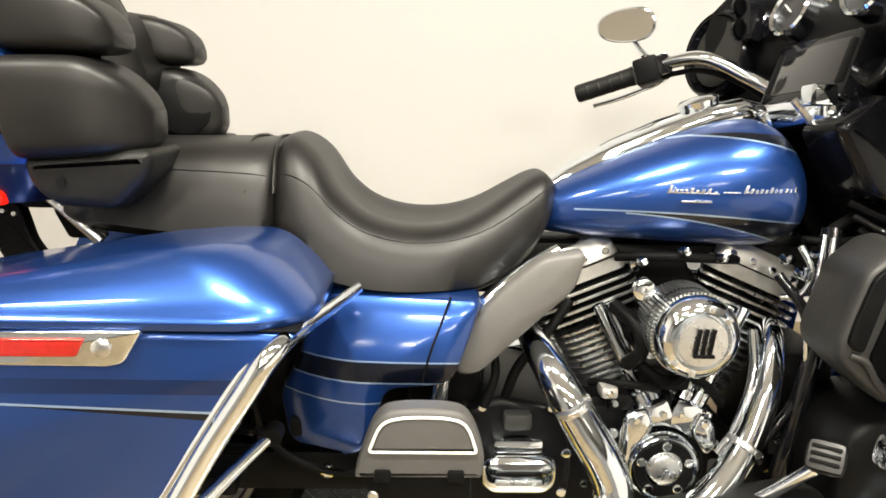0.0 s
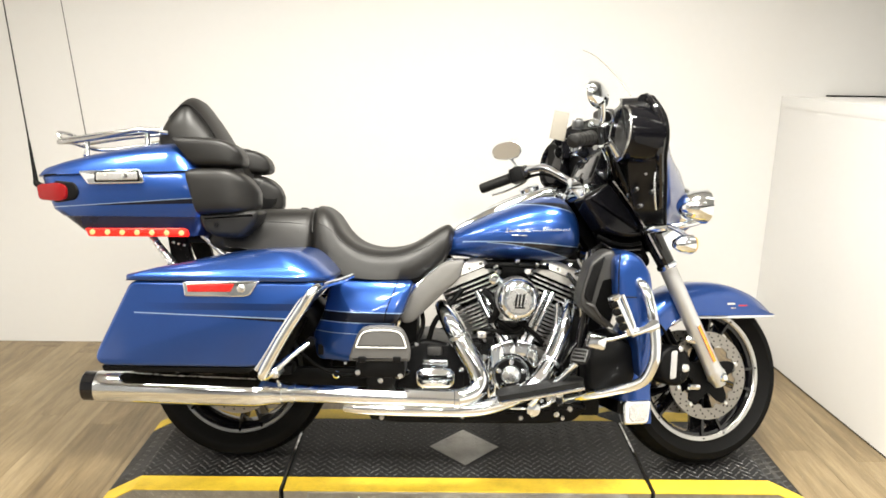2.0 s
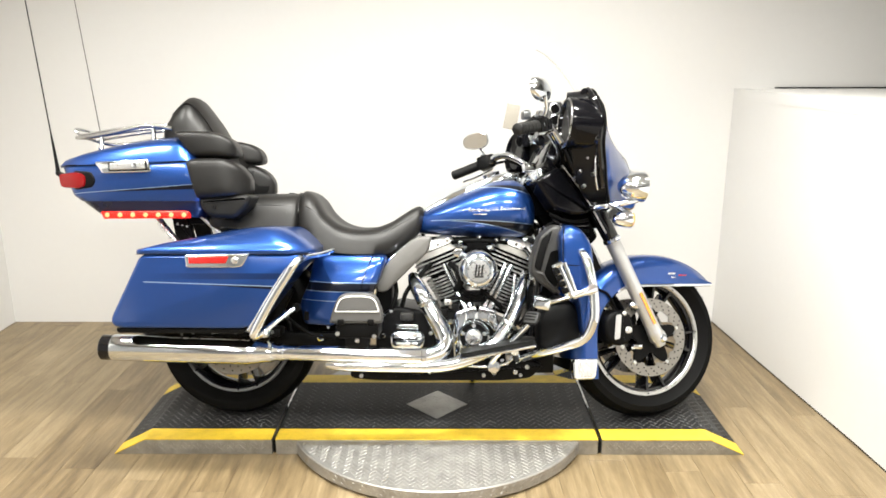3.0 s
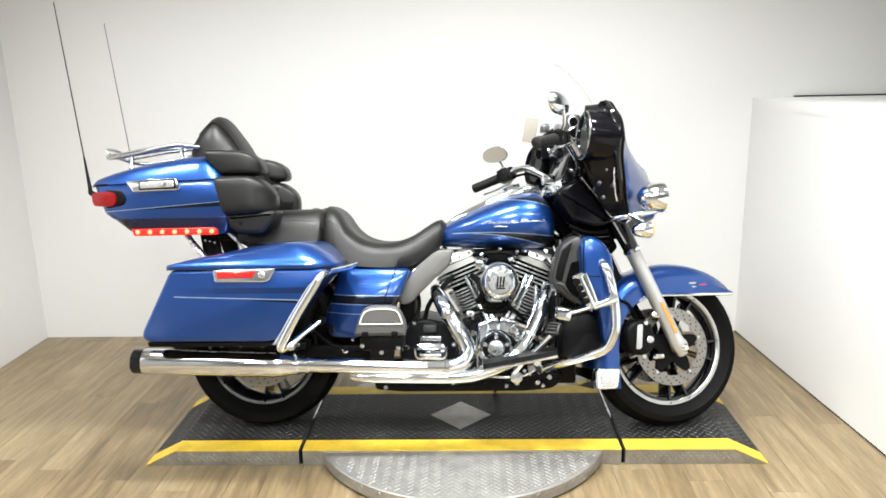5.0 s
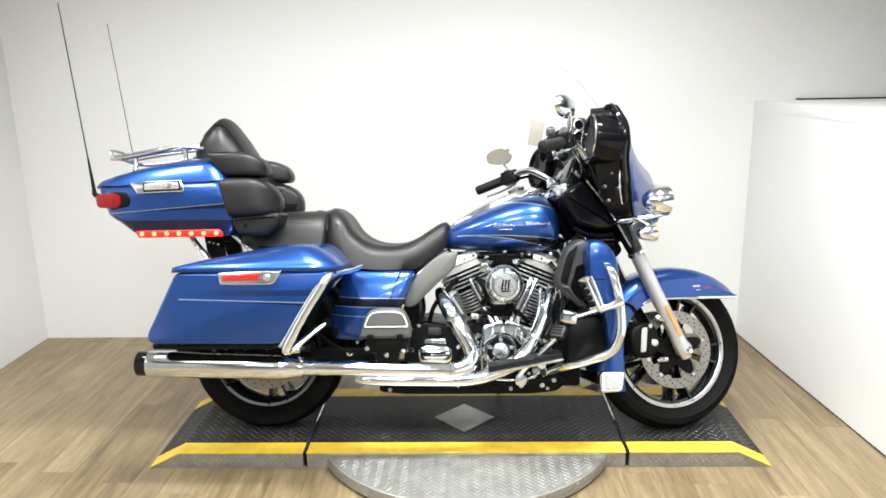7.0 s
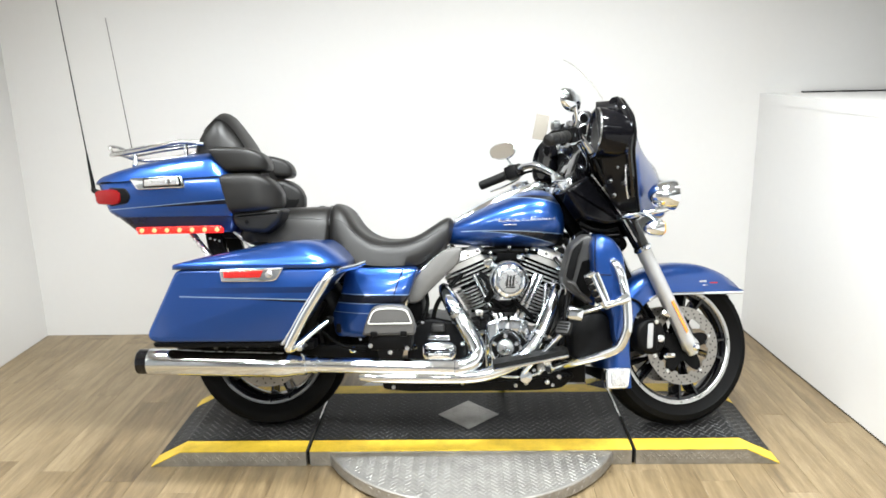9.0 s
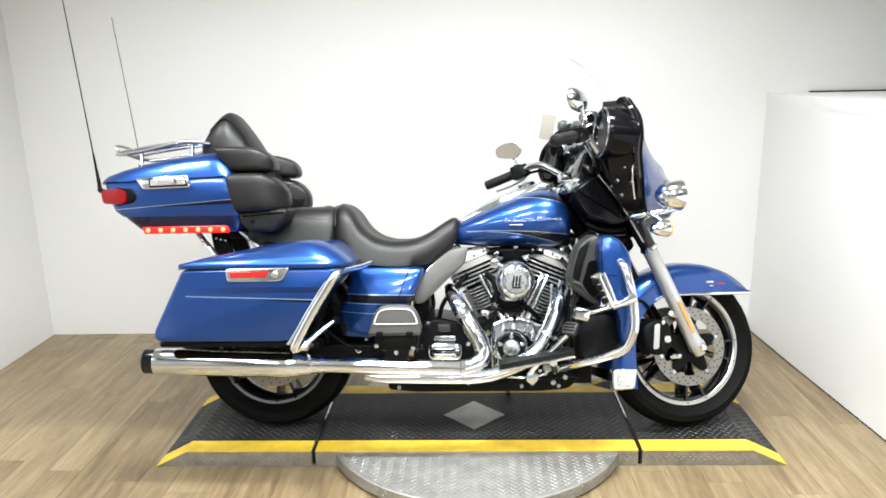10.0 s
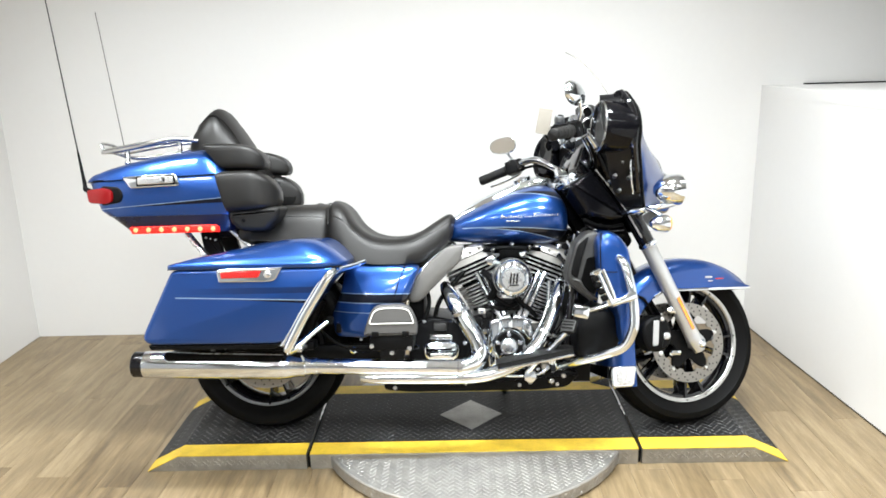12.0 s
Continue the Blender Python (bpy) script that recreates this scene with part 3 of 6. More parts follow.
brake_disc(front_hub, front_turn, -1, 0.15, 0.112)
brake_disc(front_hub, front_turn, 1, 0.15, 0.112)


# -- fork, fender --
def fork(s):
    y = s * 0.118
    low, mid, top = Vector((0.818, y, 0.30)), Vector((0.612, y, 0.735)), Vector((0.46, y, 1.02))
    d = (mid - low).normalized()
    mid = low.lerp(mid, 0.88)
    leg = part("fork_leg", sweep([low - d * 0.03, low + d * 0.02, low + d * 0.06, low.lerp(mid, 0.5), mid], [0.020, 0.030, 0.0275, 0.0275, 0.028], 20, 5), SILVER, bike, "silver fork slider", m=STEER)
    part("upper_cover", sweep([mid - d * 0.005, mid.lerp(top, 0.1), mid.lerp(top, 0.6), top], [0.029, 0.031, 0.034, 0.036], 18, 4), BLACK, leg, "gloss black fork cover")
    part("trim_ring", revolve([(0.031, 0), (0.035, 0.004), (0.035, 0.014), (0.031, 0.018)], aim(mid - d * 0.015, d), 20), CHROME, leg)
    side = Vector((0, s, 0))
    fwd = Vector((0.9, 0, 0.4))
    a, b = low.lerp(mid, 0.148), low.lerp(mid, 0.455)
    strip = sweep([a + side * 0.0262 + fwd * 0.004, a.lerp(b, 0.5) + side * 0.0264 + fwd * 0.004, b + side * 0.0262 + fwd * 0.004], 0.0135, 8, 2, flat=0.35)
    part("reflector", strip, ORANGE, leg, "orange reflector strip")
    part("axle_nut", revolve([(0.0, 0.034), (0.008, 0.034), (0.012, 0.03), (0.016, 0.024), (0.02, 0.0)], aim(low + Vector((0.012, 0, 0)), side), 20), CHROME, leg)
    part("axle_lug", pillow(fillet([(0.790, 0.285), (0.836, 0.270), (0.858, 0.30), (0.838, 0.335), (0.80, 0.35)], 0.018), s * 0.10, s * 0.134, 0.008), SILVER, leg)
    return leg


for s in (-1, 1):
    fork(s)


def caliper(s):
    o = fillet([(0.640, 0.414), (0.696, 0.408), (0.718, 0.352), (0.706, 0.292), (0.652, 0.270), (0.600, 0.300), (0.590, 0.378)], 0.03)
    c = part("brake_caliper", pillow(o, s * 0.055, s * 0.132, 0.016), SATIN, bike, "black brake caliper with silver insert", m=STEER)
    part("insert", pillow(fillet([(0.640, 0.392), (0.664, 0.395), (0.654, 0.302), (0.630, 0.299)], 0.008), s * 0.128, s * 0.1345, 0.003), SILVER, c)
    for bx, bz, r in ((0.690, 0.335, 0.014), (0.662, 0.272, 0.008), (0.675, 0.398, 0.008)):
        bolt(Vector((bx, s * 0.131, bz)), (0, s, 0), r, 0.006, c, STEEL)
    for k in range(2):
        part("mount_bolt", sweep([(0.712 + 0.004 * k, s * 0.11, 0.43 - k * 0.16), (0.725, s * 0.12, 0.425 - k * 0.155), (0.745, s * 0.118, 0.42 - k * 0.15)], 0.011, 8, 2), CHROME, c)
    part("brake_hose", sweep([(0.66, s * 0.10, 0.41), (0.62, s * 0.11, 0.47), (0.58, s * 0.10, 0.50), (0.56, s * 0.07, 0.60)], 0.005, 8), RUBBER, c)
    return c


for s in (-1, 1):
    caliper(s)


def front_fender():
    rings, trim = [], {-1: [], 1: []}
    c = FRONT
    for k in range(41):
        a = radians(36 + (213 - 36) * k / 40)
        deg = math.degrees(a)
        ro = 0.326 + 0.036 * max(0, (85 - deg) / 49) ** 1.3
        if deg < 116:
            ri = min(ro - 0.004, 0.200 / math.sin(a))
        else:
            u = min(1, (deg - 116) / 34)
            ri = 0.2225 * (1 - u) + 0.232 * u
        drop = 0.15 * max(0, deg - 180) / 33
        if deg > 180:
            a = math.pi
        w = 0.098 - 0.022 * max(0, (62 - deg) / 26) ** 1.5
        ring = []
        for r, y in ((ri, -w), (ri + (ro - ri) * 0.5, -w - 0.004), (ro - 0.035, -w), (ro - 0.012, -w * 0.82), (ro - 0.002, -w * 0.45), (ro, 0), (ro - 0.002, w * 0.45), (ro - 0.012, w * 0.82), (ro - 0.035, w), (ri + (ro - ri) * 0.5, w + 0.004), (ri, w)):
            r = max(r, ri)
            ring.append(Vector((c.x + r * math.cos(a), y, c.z + r * math.sin(a) - drop)))
        rings.append(ring + [p + Vector((-0.004 * math.cos(a), -0.004 if p.y > 0 else 0.004, -0.004 * math.sin(a))) for p in ring[::-1]])
        for sgn in (-1, 1):
            trim[sgn].append(Vector((c.x + ri * math.cos(a), sgn * (w + 0.002), c.z + ri * math.sin(a))))
    f = part("front_fender", skin(rings), PAINT, bike, "blue front fender with chrome edge trim", m=STEER)
    part("tip_band", block(c.x - 0.3345, c.x - 0.305, -0.088, 0.088, c.z - 0.150, c.z - 0.072, 0.007), CHROME, f, "chrome band round the fender's lower tip")
    for sgn in (-1, 1):
        part("edge_trim", sweep(trim[sgn][0:22:3], 0.006, 8, 3, flat=1.0), CHROME, f)
        tip = [(c.x - 0.333, c.z - 0.072), (c.x - 0.333, c.z - 0.150), (c.x - 0.245, c.z - 0.150), (c.x - 0.230, c.z - 0.072)]
        part("tip_plate", pillow(fillet(tip, 0.015), sgn * 0.08, sgn * 0.106, 0.006), CHROME, f, "chrome plate on the fender's lower tip")
        part("tip_panel", pillow(fillet([(x * 0.72 + 0.28 * (c.x - 0.27), z * 0.72 + 0.28 * (c.z - 0.112)) for x, z in tip], 0.012), sgn * 0.10, sgn * 0.1075, 0.002), STEEL, f)
        for k, (dx, ln, hh, mt) in enumerate(((0.0, 0.030, 0.007, STEEL), (0.045, 0.034, 0.0045, REFLECTOR), (0.012, 0.02, 0.004, STEEL))):
            x0, z0 = c.x + 0.075 + dx, c.z + 0.242 - (0.012 if k == 2 else 0.0) - dx * 0.12
            part("emblem_bar", block(x0, x0 + ln, sgn * 0.098, sgn * 0.1040, z0, z0 + hh, 0.0015), mt, f)
    part("front_lip", sweep([trim[-1][0] + Vector((0.0, 0, 0.002)), (trim[-1][0] + trim[1][0]) / 2 + Vector((0.022, 0, 0.004)), trim[1][0] + Vector((0, 0, 0.002))], 0.006, 8), CHROME, f)
    return f


front_fender()


# -- batwing fairing, dash, lamps --
def plan_ring(z, w, f, b, back, hollow):
    front = [(f - (f - b) * abs(u) ** 1.15, w * u) for u in np.linspace(-1, 1, 19)]
    rear = [(back + hollow * (1 - abs(u) ** 2.5), w * 0.84 * u) for u in np.linspace(1, -1, 11)]
    return front, rear


LEVELS = ((0.815, 0.17, 0.755, 0.61, 0.54, 0.02), (0.86, 0.245, 0.800, 0.566, 0.47, 0.06), (0.93, 0.30, 0.805, 0.536, 0.43, 0.08), (1.0, 0.345, 0.778, 0.510, 0.405, 0.07),
          (1.06, 0.362, 0.694, 0.510, 0.395, 0.05), (1.12, 0.358, 0.678, 0.506, 0.392, 0.05), (1.165, 0.338, 0.660, 0.494, 0.395, 0.06), (1.20, 0.295, 0.640, 0.498, 0.415, 0.06), (1.225, 0.20, 0.612, 0.53, 0.45, 0.05))


def fairing():
    rings = []
    for a in LEVELS:
        front, rear = plan_ring(*a)
        rings.append([Vector((x - 0.012, y * 0.985, a[0])) for x, y in front] + [Vector((x, y, a[0])) for x, y in rear])
    inner = part("inner_fairing", skin(rings), MOULD, bike, "gloss black inner fairing", m=STEER, smooth=50)
    shell = []
    for a in LEVELS:
        front, _ = plan_ring(*a)
        shell.append([Vector((x, y, a[0])) for x, y in front] + [Vector((x - 0.009, y * 0.99, a[0])) for x, y in front[::-1]])
    outer = part("outer_fairing", skin(shell), PAINT, bike, "blue batwing outer fairing", m=STEER, smooth=60)
    rim = [Vector((LEVELS[k][3] - 0.004, -LEVELS[k][1] * 0.992, LEVELS[k][0])) for k in range(len(LEVELS))]
    part("edge_gasket", sweep(rim, 0.006, 8, 4), SATIN, outer)
    part("edge_gasket", sweep([Vector((p.x, -p.y, p.z)) for p in rim], 0.006, 8, 4), SATIN, outer)
    for s in (-1, 1):
        for dx, r in ((-0.022, 0.012),):
            ridge = [Vector((a[3] + dx, s * a[1] * 0.985, a[0])) for a in LEVELS[1:-1]]
            part("side_ridge", sweep(ridge, r, 8, 4), BLACK, inner)
        for z, x in ((1.16, 0.45), (1.02, 0.46), (0.95, 0.50), (0.90, 0.49)):
            bolt(Vector((x, s * np.interp(z, [a[0] for a in LEVELS], [a[1] for a in LEVELS]) * 0.985, z)), (0, s, 0), 0.004, 0.003, inner, DULL)
    return inner


dash = fairing()
for s in (-1, 1):
    way = Vector((-math.cos(radians(6)), -s * math.sin(radians(6)), 0.10))
    at = Vector((0.403, s * 0.272, 1.080))
    pod = part("speaker_pod", revolve([(0.070, -0.112), (0.088, -0.10), (0.094, -0.05), (0.092, -0.01), (0.092, 0.004), (0.088, 0.012), (0.080, 0.012), (0.076, 0.004), (0.064, -0.012), (0.0, -0.016)], aim(at, way), 40), SEMI, dash)
    part("speaker_ring", revolve([(0.081, 0.010), (0.086, 0.0145), (0.090, 0.010), (0.081, 0.010)], aim(at, way), 40), MACHINED if s < 0 else SEMI, pod)
    part("speaker_grille", revolve([(0.068, 0.001), (0.04, -0.005), (0.0, -0.007)], aim(at, way), 32), VENT, pod)
for gy, gr in ((-0.085, 0.048), (0.085, 0.048), (-0.178, 0.03), (0.178, 0.03)):
    m = aim(Vector((0.43, gy, 1.125)), (-1, 0, 0.35))
    g = part("gauge", revolve([(gr, -0.03), (gr, 0.012), (gr - 0.004, 0.016), (gr - 0.009, 0.012), (gr - 0.009, 0.004), (0.0, 0.004)], m, 32), CHROME, dash, "chrome-ringed gauge")
    part("dial", revolve([(gr - 0.009, 0.0045), (gr - 0.012, 0.0055), (0.0, 0.0055)], m, 24), DIAL, g)
    part("needle", block(-0.0015, 0.0015, 0, gr * 0.62, 0.006, 0.0075, m=m @ pose(0, 0, 0, 0, 0, 50)), PALE, g, smooth=0)
m = aim(Vector((0.405, 0.0, 1.005)), (-1, 0, 0.42))
screen = part("display_housing", block(-0.10, 0.10, -0.062, 0.062, -0.06, 0.012, 0.01, m=m), BLACK, dash)
bm = block(-0.078, 0.078, -0.045, 0.045, 0.0105, 0.0135, 0.002, m=m)
part("display_glass", bm, SCREEN, screen, "dark display screen")
for k in (-1, 1):
    part("button_panel", block(0.083 * k - 0.008, 0.083 * k + 0.008, -0.04, 0.04, 0.011, 0.015, 0.003, m=m), SATIN, screen)
part("ignition_switch", revolve([(0.024, 0), (0.026, 0.012), (0.02, 0.024), (0.008, 0.026), (0.008, 0.04), (0, 0.042)], aim(Vector((0.405, 0, 0.945)), (-0.6, 0, 1)), 20), CHROME, bike, "chrome ignition switch", m=STEER)
part("key_switch_block", block(0.288, 0.332, -0.135, -0.10, 0.928, 0.962, 0.006), CHROME, bike, "bright switch block below the display", m=STEER)
part("headset_cap", block(0.355, 0.47, -0.09, 0.09, 0.90, 0.955, 0.022, seg=4), CHROME, bike, m=STEER)
part("steering_neck", skin([[(x0, y, z) for x0, y in ((a - 0.05, -0.06), (a + 0.05, -0.06), (a + 0.05, 0.06), (a - 0.05, 0.06))] for a, z in ((0.60, 0.56), (0.53, 0.72), (0.44, 0.92))]), SATIN, bike)
for s in (-1, 1):
    o = fillet([(0.325, 0.895), (0.42, 0.955), (0.50, 0.855), (0.548, 0.775), (0.48, 0.765), (0.40, 0.785)], 0.02)
    part("fork_shroud", pillow(o, s * 0.06, s * 0.148, 0.02), SEMI, bike, "gloss black shroud beside the fork", m=STEER)
    o = fillet([(0.405, 0.79), (0.54, 0.79), (0.595, 0.69), (0.555, 0.655), (0.47, 0.70)], 0.02)
    part("neck_cover", pillow(o, s * 0.05, s * 0.105, 0.015), HOLE, bike, "black cover round the steering neck", m=STEER)
    for k in range(4):
        z = 0.755 - 0.022 * k
        part("cable", sweep([(0.395 + 0.012 * k, s * 0.10, z + 0.02), (0.44, s * (0.128 + 0.006 * (k % 2)), z - 0.006), (0.49, s * 0.132, z - 0.012 + 0.006 * (k % 3)), (0.545, s * 0.115, z - 0.002)], 0.0065 - 0.001 * (k % 2), 8, 4), BLACK if k % 2 else RUBBER, bike, m=STEER)
    part("shroud_edge", sweep([(0.43, s * 0.150, 0.952), (0.515, s * 0.150, 0.845), (0.60, s * 0.150, 0.70)], 0.0035, 6), STEEL, bike, m=STEER)
    part("pinch_bolt", revolve([(0.008, 0), (0.009, 0.008), (0.0, 0.012)], aim(Vector((0.478, s * 0.16, 0.905)), (0, s, 0.2)), 12), CHROME, bike, m=STEER)

m = aim(Vector((0.765, 0, 0.888)), (1, 0, 0.05))
head = part("headlamp", revolve([(0.055, -0.09), (0.078, -0.03), (0.085, 0.0), (0.085, 0.012), (0.079, 0.02), (0.075, 0.012)], m, 40), CHROME, bike, "chrome headlamp", m=STEER)
part("lens", revolve([(0.077, 0.010), (0.05, 0.024), (0.0, 0.03)], m, 32), GLASS, head)
for s in (-1, 1):
    at = Vector((0.676, s * 0.235, 0.864))
    m = aim(at, (1, 0, 0))
    lamp = part("passing_lamp", revolve([(0.0, -0.062), (0.018, -0.058), (0.036, -0.042), (0.050, -0.014), (0.056, 0.014), (0.057, 0.032), (0.052, 0.036), (0.049, 0.03)], m, 32), CHROME, bike, "chrome passing lamp", m=STEER)
    part("lens", revolve([(0.05, 0.03), (0.03, 0.04), (0.0, 0.044)], m, 24), GLASS, lamp)
    at = Vector((0.612, s * 0.275, 0.738))
    m = aim(at, (1, 0, 0))
    sig = part("turn_signal", revolve([(0.0, -0.046), (0.014, -0.042), (0.026, -0.022), (0.031, 0.004), (0.031, 0.02), (0.027, 0.022)], m, 24), CHROME, bike, "chrome turn signal with amber lens", m=STEER)
    part("lens", revolve([(0.0285, 0.018), (0.026, 0.028), (0.012, 0.036), (0.0, 0.037)], m, 20), AMBER, sig)
    part("stem", sweep([at + Vector((0.0, 0, 0.028)), (0.60, s * 0.25, 0.785), (0.585, s * 0.225, 0.80)], 0.008, 10), CHROME, sig)
    part("lamp_bracket", sweep([(0.535, s * 0.13, 0.79), (0.56, s * 0.19, 0.795), (0.62, s * 0.225, 0.80), (0.686, s * 0.235, 0.815)], [0.012, 0.013, 0.012, 0.012], 10), CHROME, bike, m=STEER)
part("lamp_bar", sweep([(0.585, -0.225, 0.795), (0.61, -0.10, 0.79), (0.615, 0, 0.79), (0.61, 0.10, 0.79), (0.585, 0.225, 0.795)], 0.011, 10), CHROME, bike, m=STEER)
part("nacelle_skirt", pillow(fillet([(0.56, 0.80), (0.70, 0.815), (0.735, 0.78), (0.68, 0.735), (0.58, 0.72)], 0.02), -0.10, 0.10, 0.02), CHROME, bike, "chrome skirt below the fairing", m=STEER)
ws = []
for z, w, f, b in ((1.20, 0.285, 0.60, 0.425), (1.26, 0.245, 0.555, 0.41), (1.32, 0.195, 0.505, 0.395), (1.375, 0.135, 0.455, 0.38), (1.415, 0.07, 0.415, 0.37)):
    ws.append([Vector((f - (f - b) * abs(u) ** 2.1, w * u, z)) for u in np.linspace(-1, 1, 15)])
screen_rings = [r + [p + Vector((-0.004, 0, 0)) for p in r[::-1]] for r in ws]
pane = part("windscreen", skin(screen_rings), ACRYLIC, bike, "short clear windscreen", m=STEER)
part("screen_edge", sweep([r[0] for r in ws], 0.0015, 5, 3), CARD, pane)
pane.visible_shadow = False
part("vent_trim", sweep([(0.455, -0.30, 1.192), (0.52, -0.18, 1.226), (0.54, 0, 1.236), (0.52, 0.18, 1.226), (0.455, 0.30, 1.192)], 0.014, 10, flat=0.7), BLACK, bike, m=STEER)


# -- handlebar --
bars = part("handlebar", sweep([(0.262, -0.37, 1.034), (0.292, -0.30, 1.052), (0.345, -0.235, 1.052), (0.41, -0.17, 1.005), (0.435, -0.10, 0.965), (0.44, 0, 0.955), (0.435, 0.10, 0.965), (0.41, 0.17, 1.005), (0.355, 0.235, 1.052), (0.315, 0.30, 1.055), (0.29, 0.37, 1.040)], 0.0145, 14), CHROME, bike, "chrome handlebar", m=STEER @ Matrix.Translation((0, 0, 0.010)))
for s in (-1, 1):
    back = Vector((-0.028, 0, -0.006)) if s < 0 else Vector((0, 0, 0))
    a, b = Vector((0.268, s * 0.375, 1.034)) + back, Vector((0.172, s * 0.458, 1.000)) + back
    d = (b - a).normalized()
    grip = part("grip", sweep([a, a + d * 0.012, a.lerp(b, 0.5), b - d * 0.006, b], [0.022, 0.0205, 0.020, 0.0205, 0.015], 16, 4), GRIP, bars, "black rubber grip")
    for k in range(4):
        c = a.lerp(b, 0.2 + 0.2 * k)
        part("grip_ring", revolve([(0.0198, -0.0035), (0.0209, -0.002), (0.0209, 0.002), (0.0198, 0.0035)], aim(c, d), 16), GRIP, grip)
    sw = aim(Vector((0.288, s * 0.352, 1.040)) + back, d)
    house = part("switch_housing", block(-0.026, 0.026, -0.028, 0.03, -0.026, 0.026, 0.007, m=sw), SATIN, bars)
    for k in range(4):
        part("switch_button", block(-0.018 + 0.011 * k, -0.010 + 0.011 * k, 0.026, 0.034, -0.012 + 0.005 * (k % 2), 0.004, 0.0015, m=sw), BLACK, house)
        part("switch_button", block(-0.031, -0.025, -0.018 + 0.011 * k, -0.010 + 0.011 * k, -0.012, 0.008, 0.0015, m=sw), PALE if k == 1 else BLACK, house)
    part("lever_perch", block(-0.02, 0.03, -0.02, 0.024, -0.05, -0.024, 0.006, m=sw), BLACK, bars)
    part("lever", sweep([Vector(p) + back for p in ((0.325, s * 0.335, 1.030), (0.325, s * 0.38, 1.020), (0.275, s * 0.44, 0.995), (0.235, s * 0.475, 0.982), (0.228, s * 0.482, 0.98))], [0.009, 0.0085, 0.008, 0.007, 0.009], 10, flat=0.7), CHROME, bars, "chrome lever")
    part("cable", sweep([(0.31, s * 0.33, 1.03), (0.36, s * 0.25, 1.03), (0.42, s * 0.17, 0.98), (0.46, s * 0.12, 0.90)], 0.006, 8), RUBBER, bars)
    at = Vector((0.262, s * 0.405, 1.148)) + back * 0.6
    way = Vector((-1, -s * (0.95 if s > 0 else 1.05), -0.14 if s > 0 else 0.02)).normalized()
    mm = aim(at, way)
    rings = []
    for k, h in ((0.62, -0.024), (0.9, -0.016), (1.0, -0.003), (1.0, 0.002), (0.95, 0.004)):
        rings.append([mm @ Vector((0.066 * k * math.copysign(abs(math.cos(t)) ** 0.8, math.cos(t)), 0.037 * k * math.copysign(abs(math.sin(t)) ** 0.85, math.sin(t)) * (1 + 0.12 * math.cos(t)), h)) for t in (2 * math.pi * q / 28 for q in range(28))])
    mir = part("mirror", skin(rings), CHROME, bars, "oval chrome mirror")
    part("mirror_glass", skin([[mm @ Vector((0.0615 * math.copysign(abs(math.cos(t)) ** 0.8, math.cos(t)), 0.0335 * math.copysign(abs(math.sin(t)) ** 0.85, math.sin(t)) * (1 + 0.12 * math.cos(t)), h)) for t in (2 * math.pi * q / 28 for q in range(28))] for h in (0.003, 0.0052)]), MIRROR, mir)
    part("mirror_stem", sweep([at - way * 0.02 + Vector((0, 0, -0.015)), at + Vector((0.03, -s * 0.02, -0.06)), Vector((0.30, s * 0.345, 1.06)) + back], 0.0065, 10), CHROME, mir)
for s in (-1,):
    part("lever_arm", sweep([(0.270, s * 0.33, 1.080), (0.315, s * 0.335, 1.036), (0.353, s * 0.33, 0.987)], [0.012, 0.009, 0.011], 12), CHROME, bars, "chrome lever arm")
    part("arm_boss", revolve([(0.014, -0.012), (0.016, -0.008), (0.016, 0.008), (0.010, 0.014), (0, 0.014)], aim(Vector((0.272, s * 0.335, 1.078)), (0, s, 0.3)), 16), CHROME, bars)
    res = part("fluid_reservoir", block(0.220, 0.248, s * 0.285, s * 0.320, 1.070, 1.094, 0.007), DULL, bars, "metal fluid reservoir with bright cap")
    part("cap", block(0.222, 0.246, s * 0.287, s * 0.318, 1.093, 1.099, 0.003), CHROME, res)
    for dx in (0.227, 0.241):
        bolt(Vector((dx, s * 0.302, 1.0985)), (0, 0, 1), 0.004, 0.004, res, STEEL)
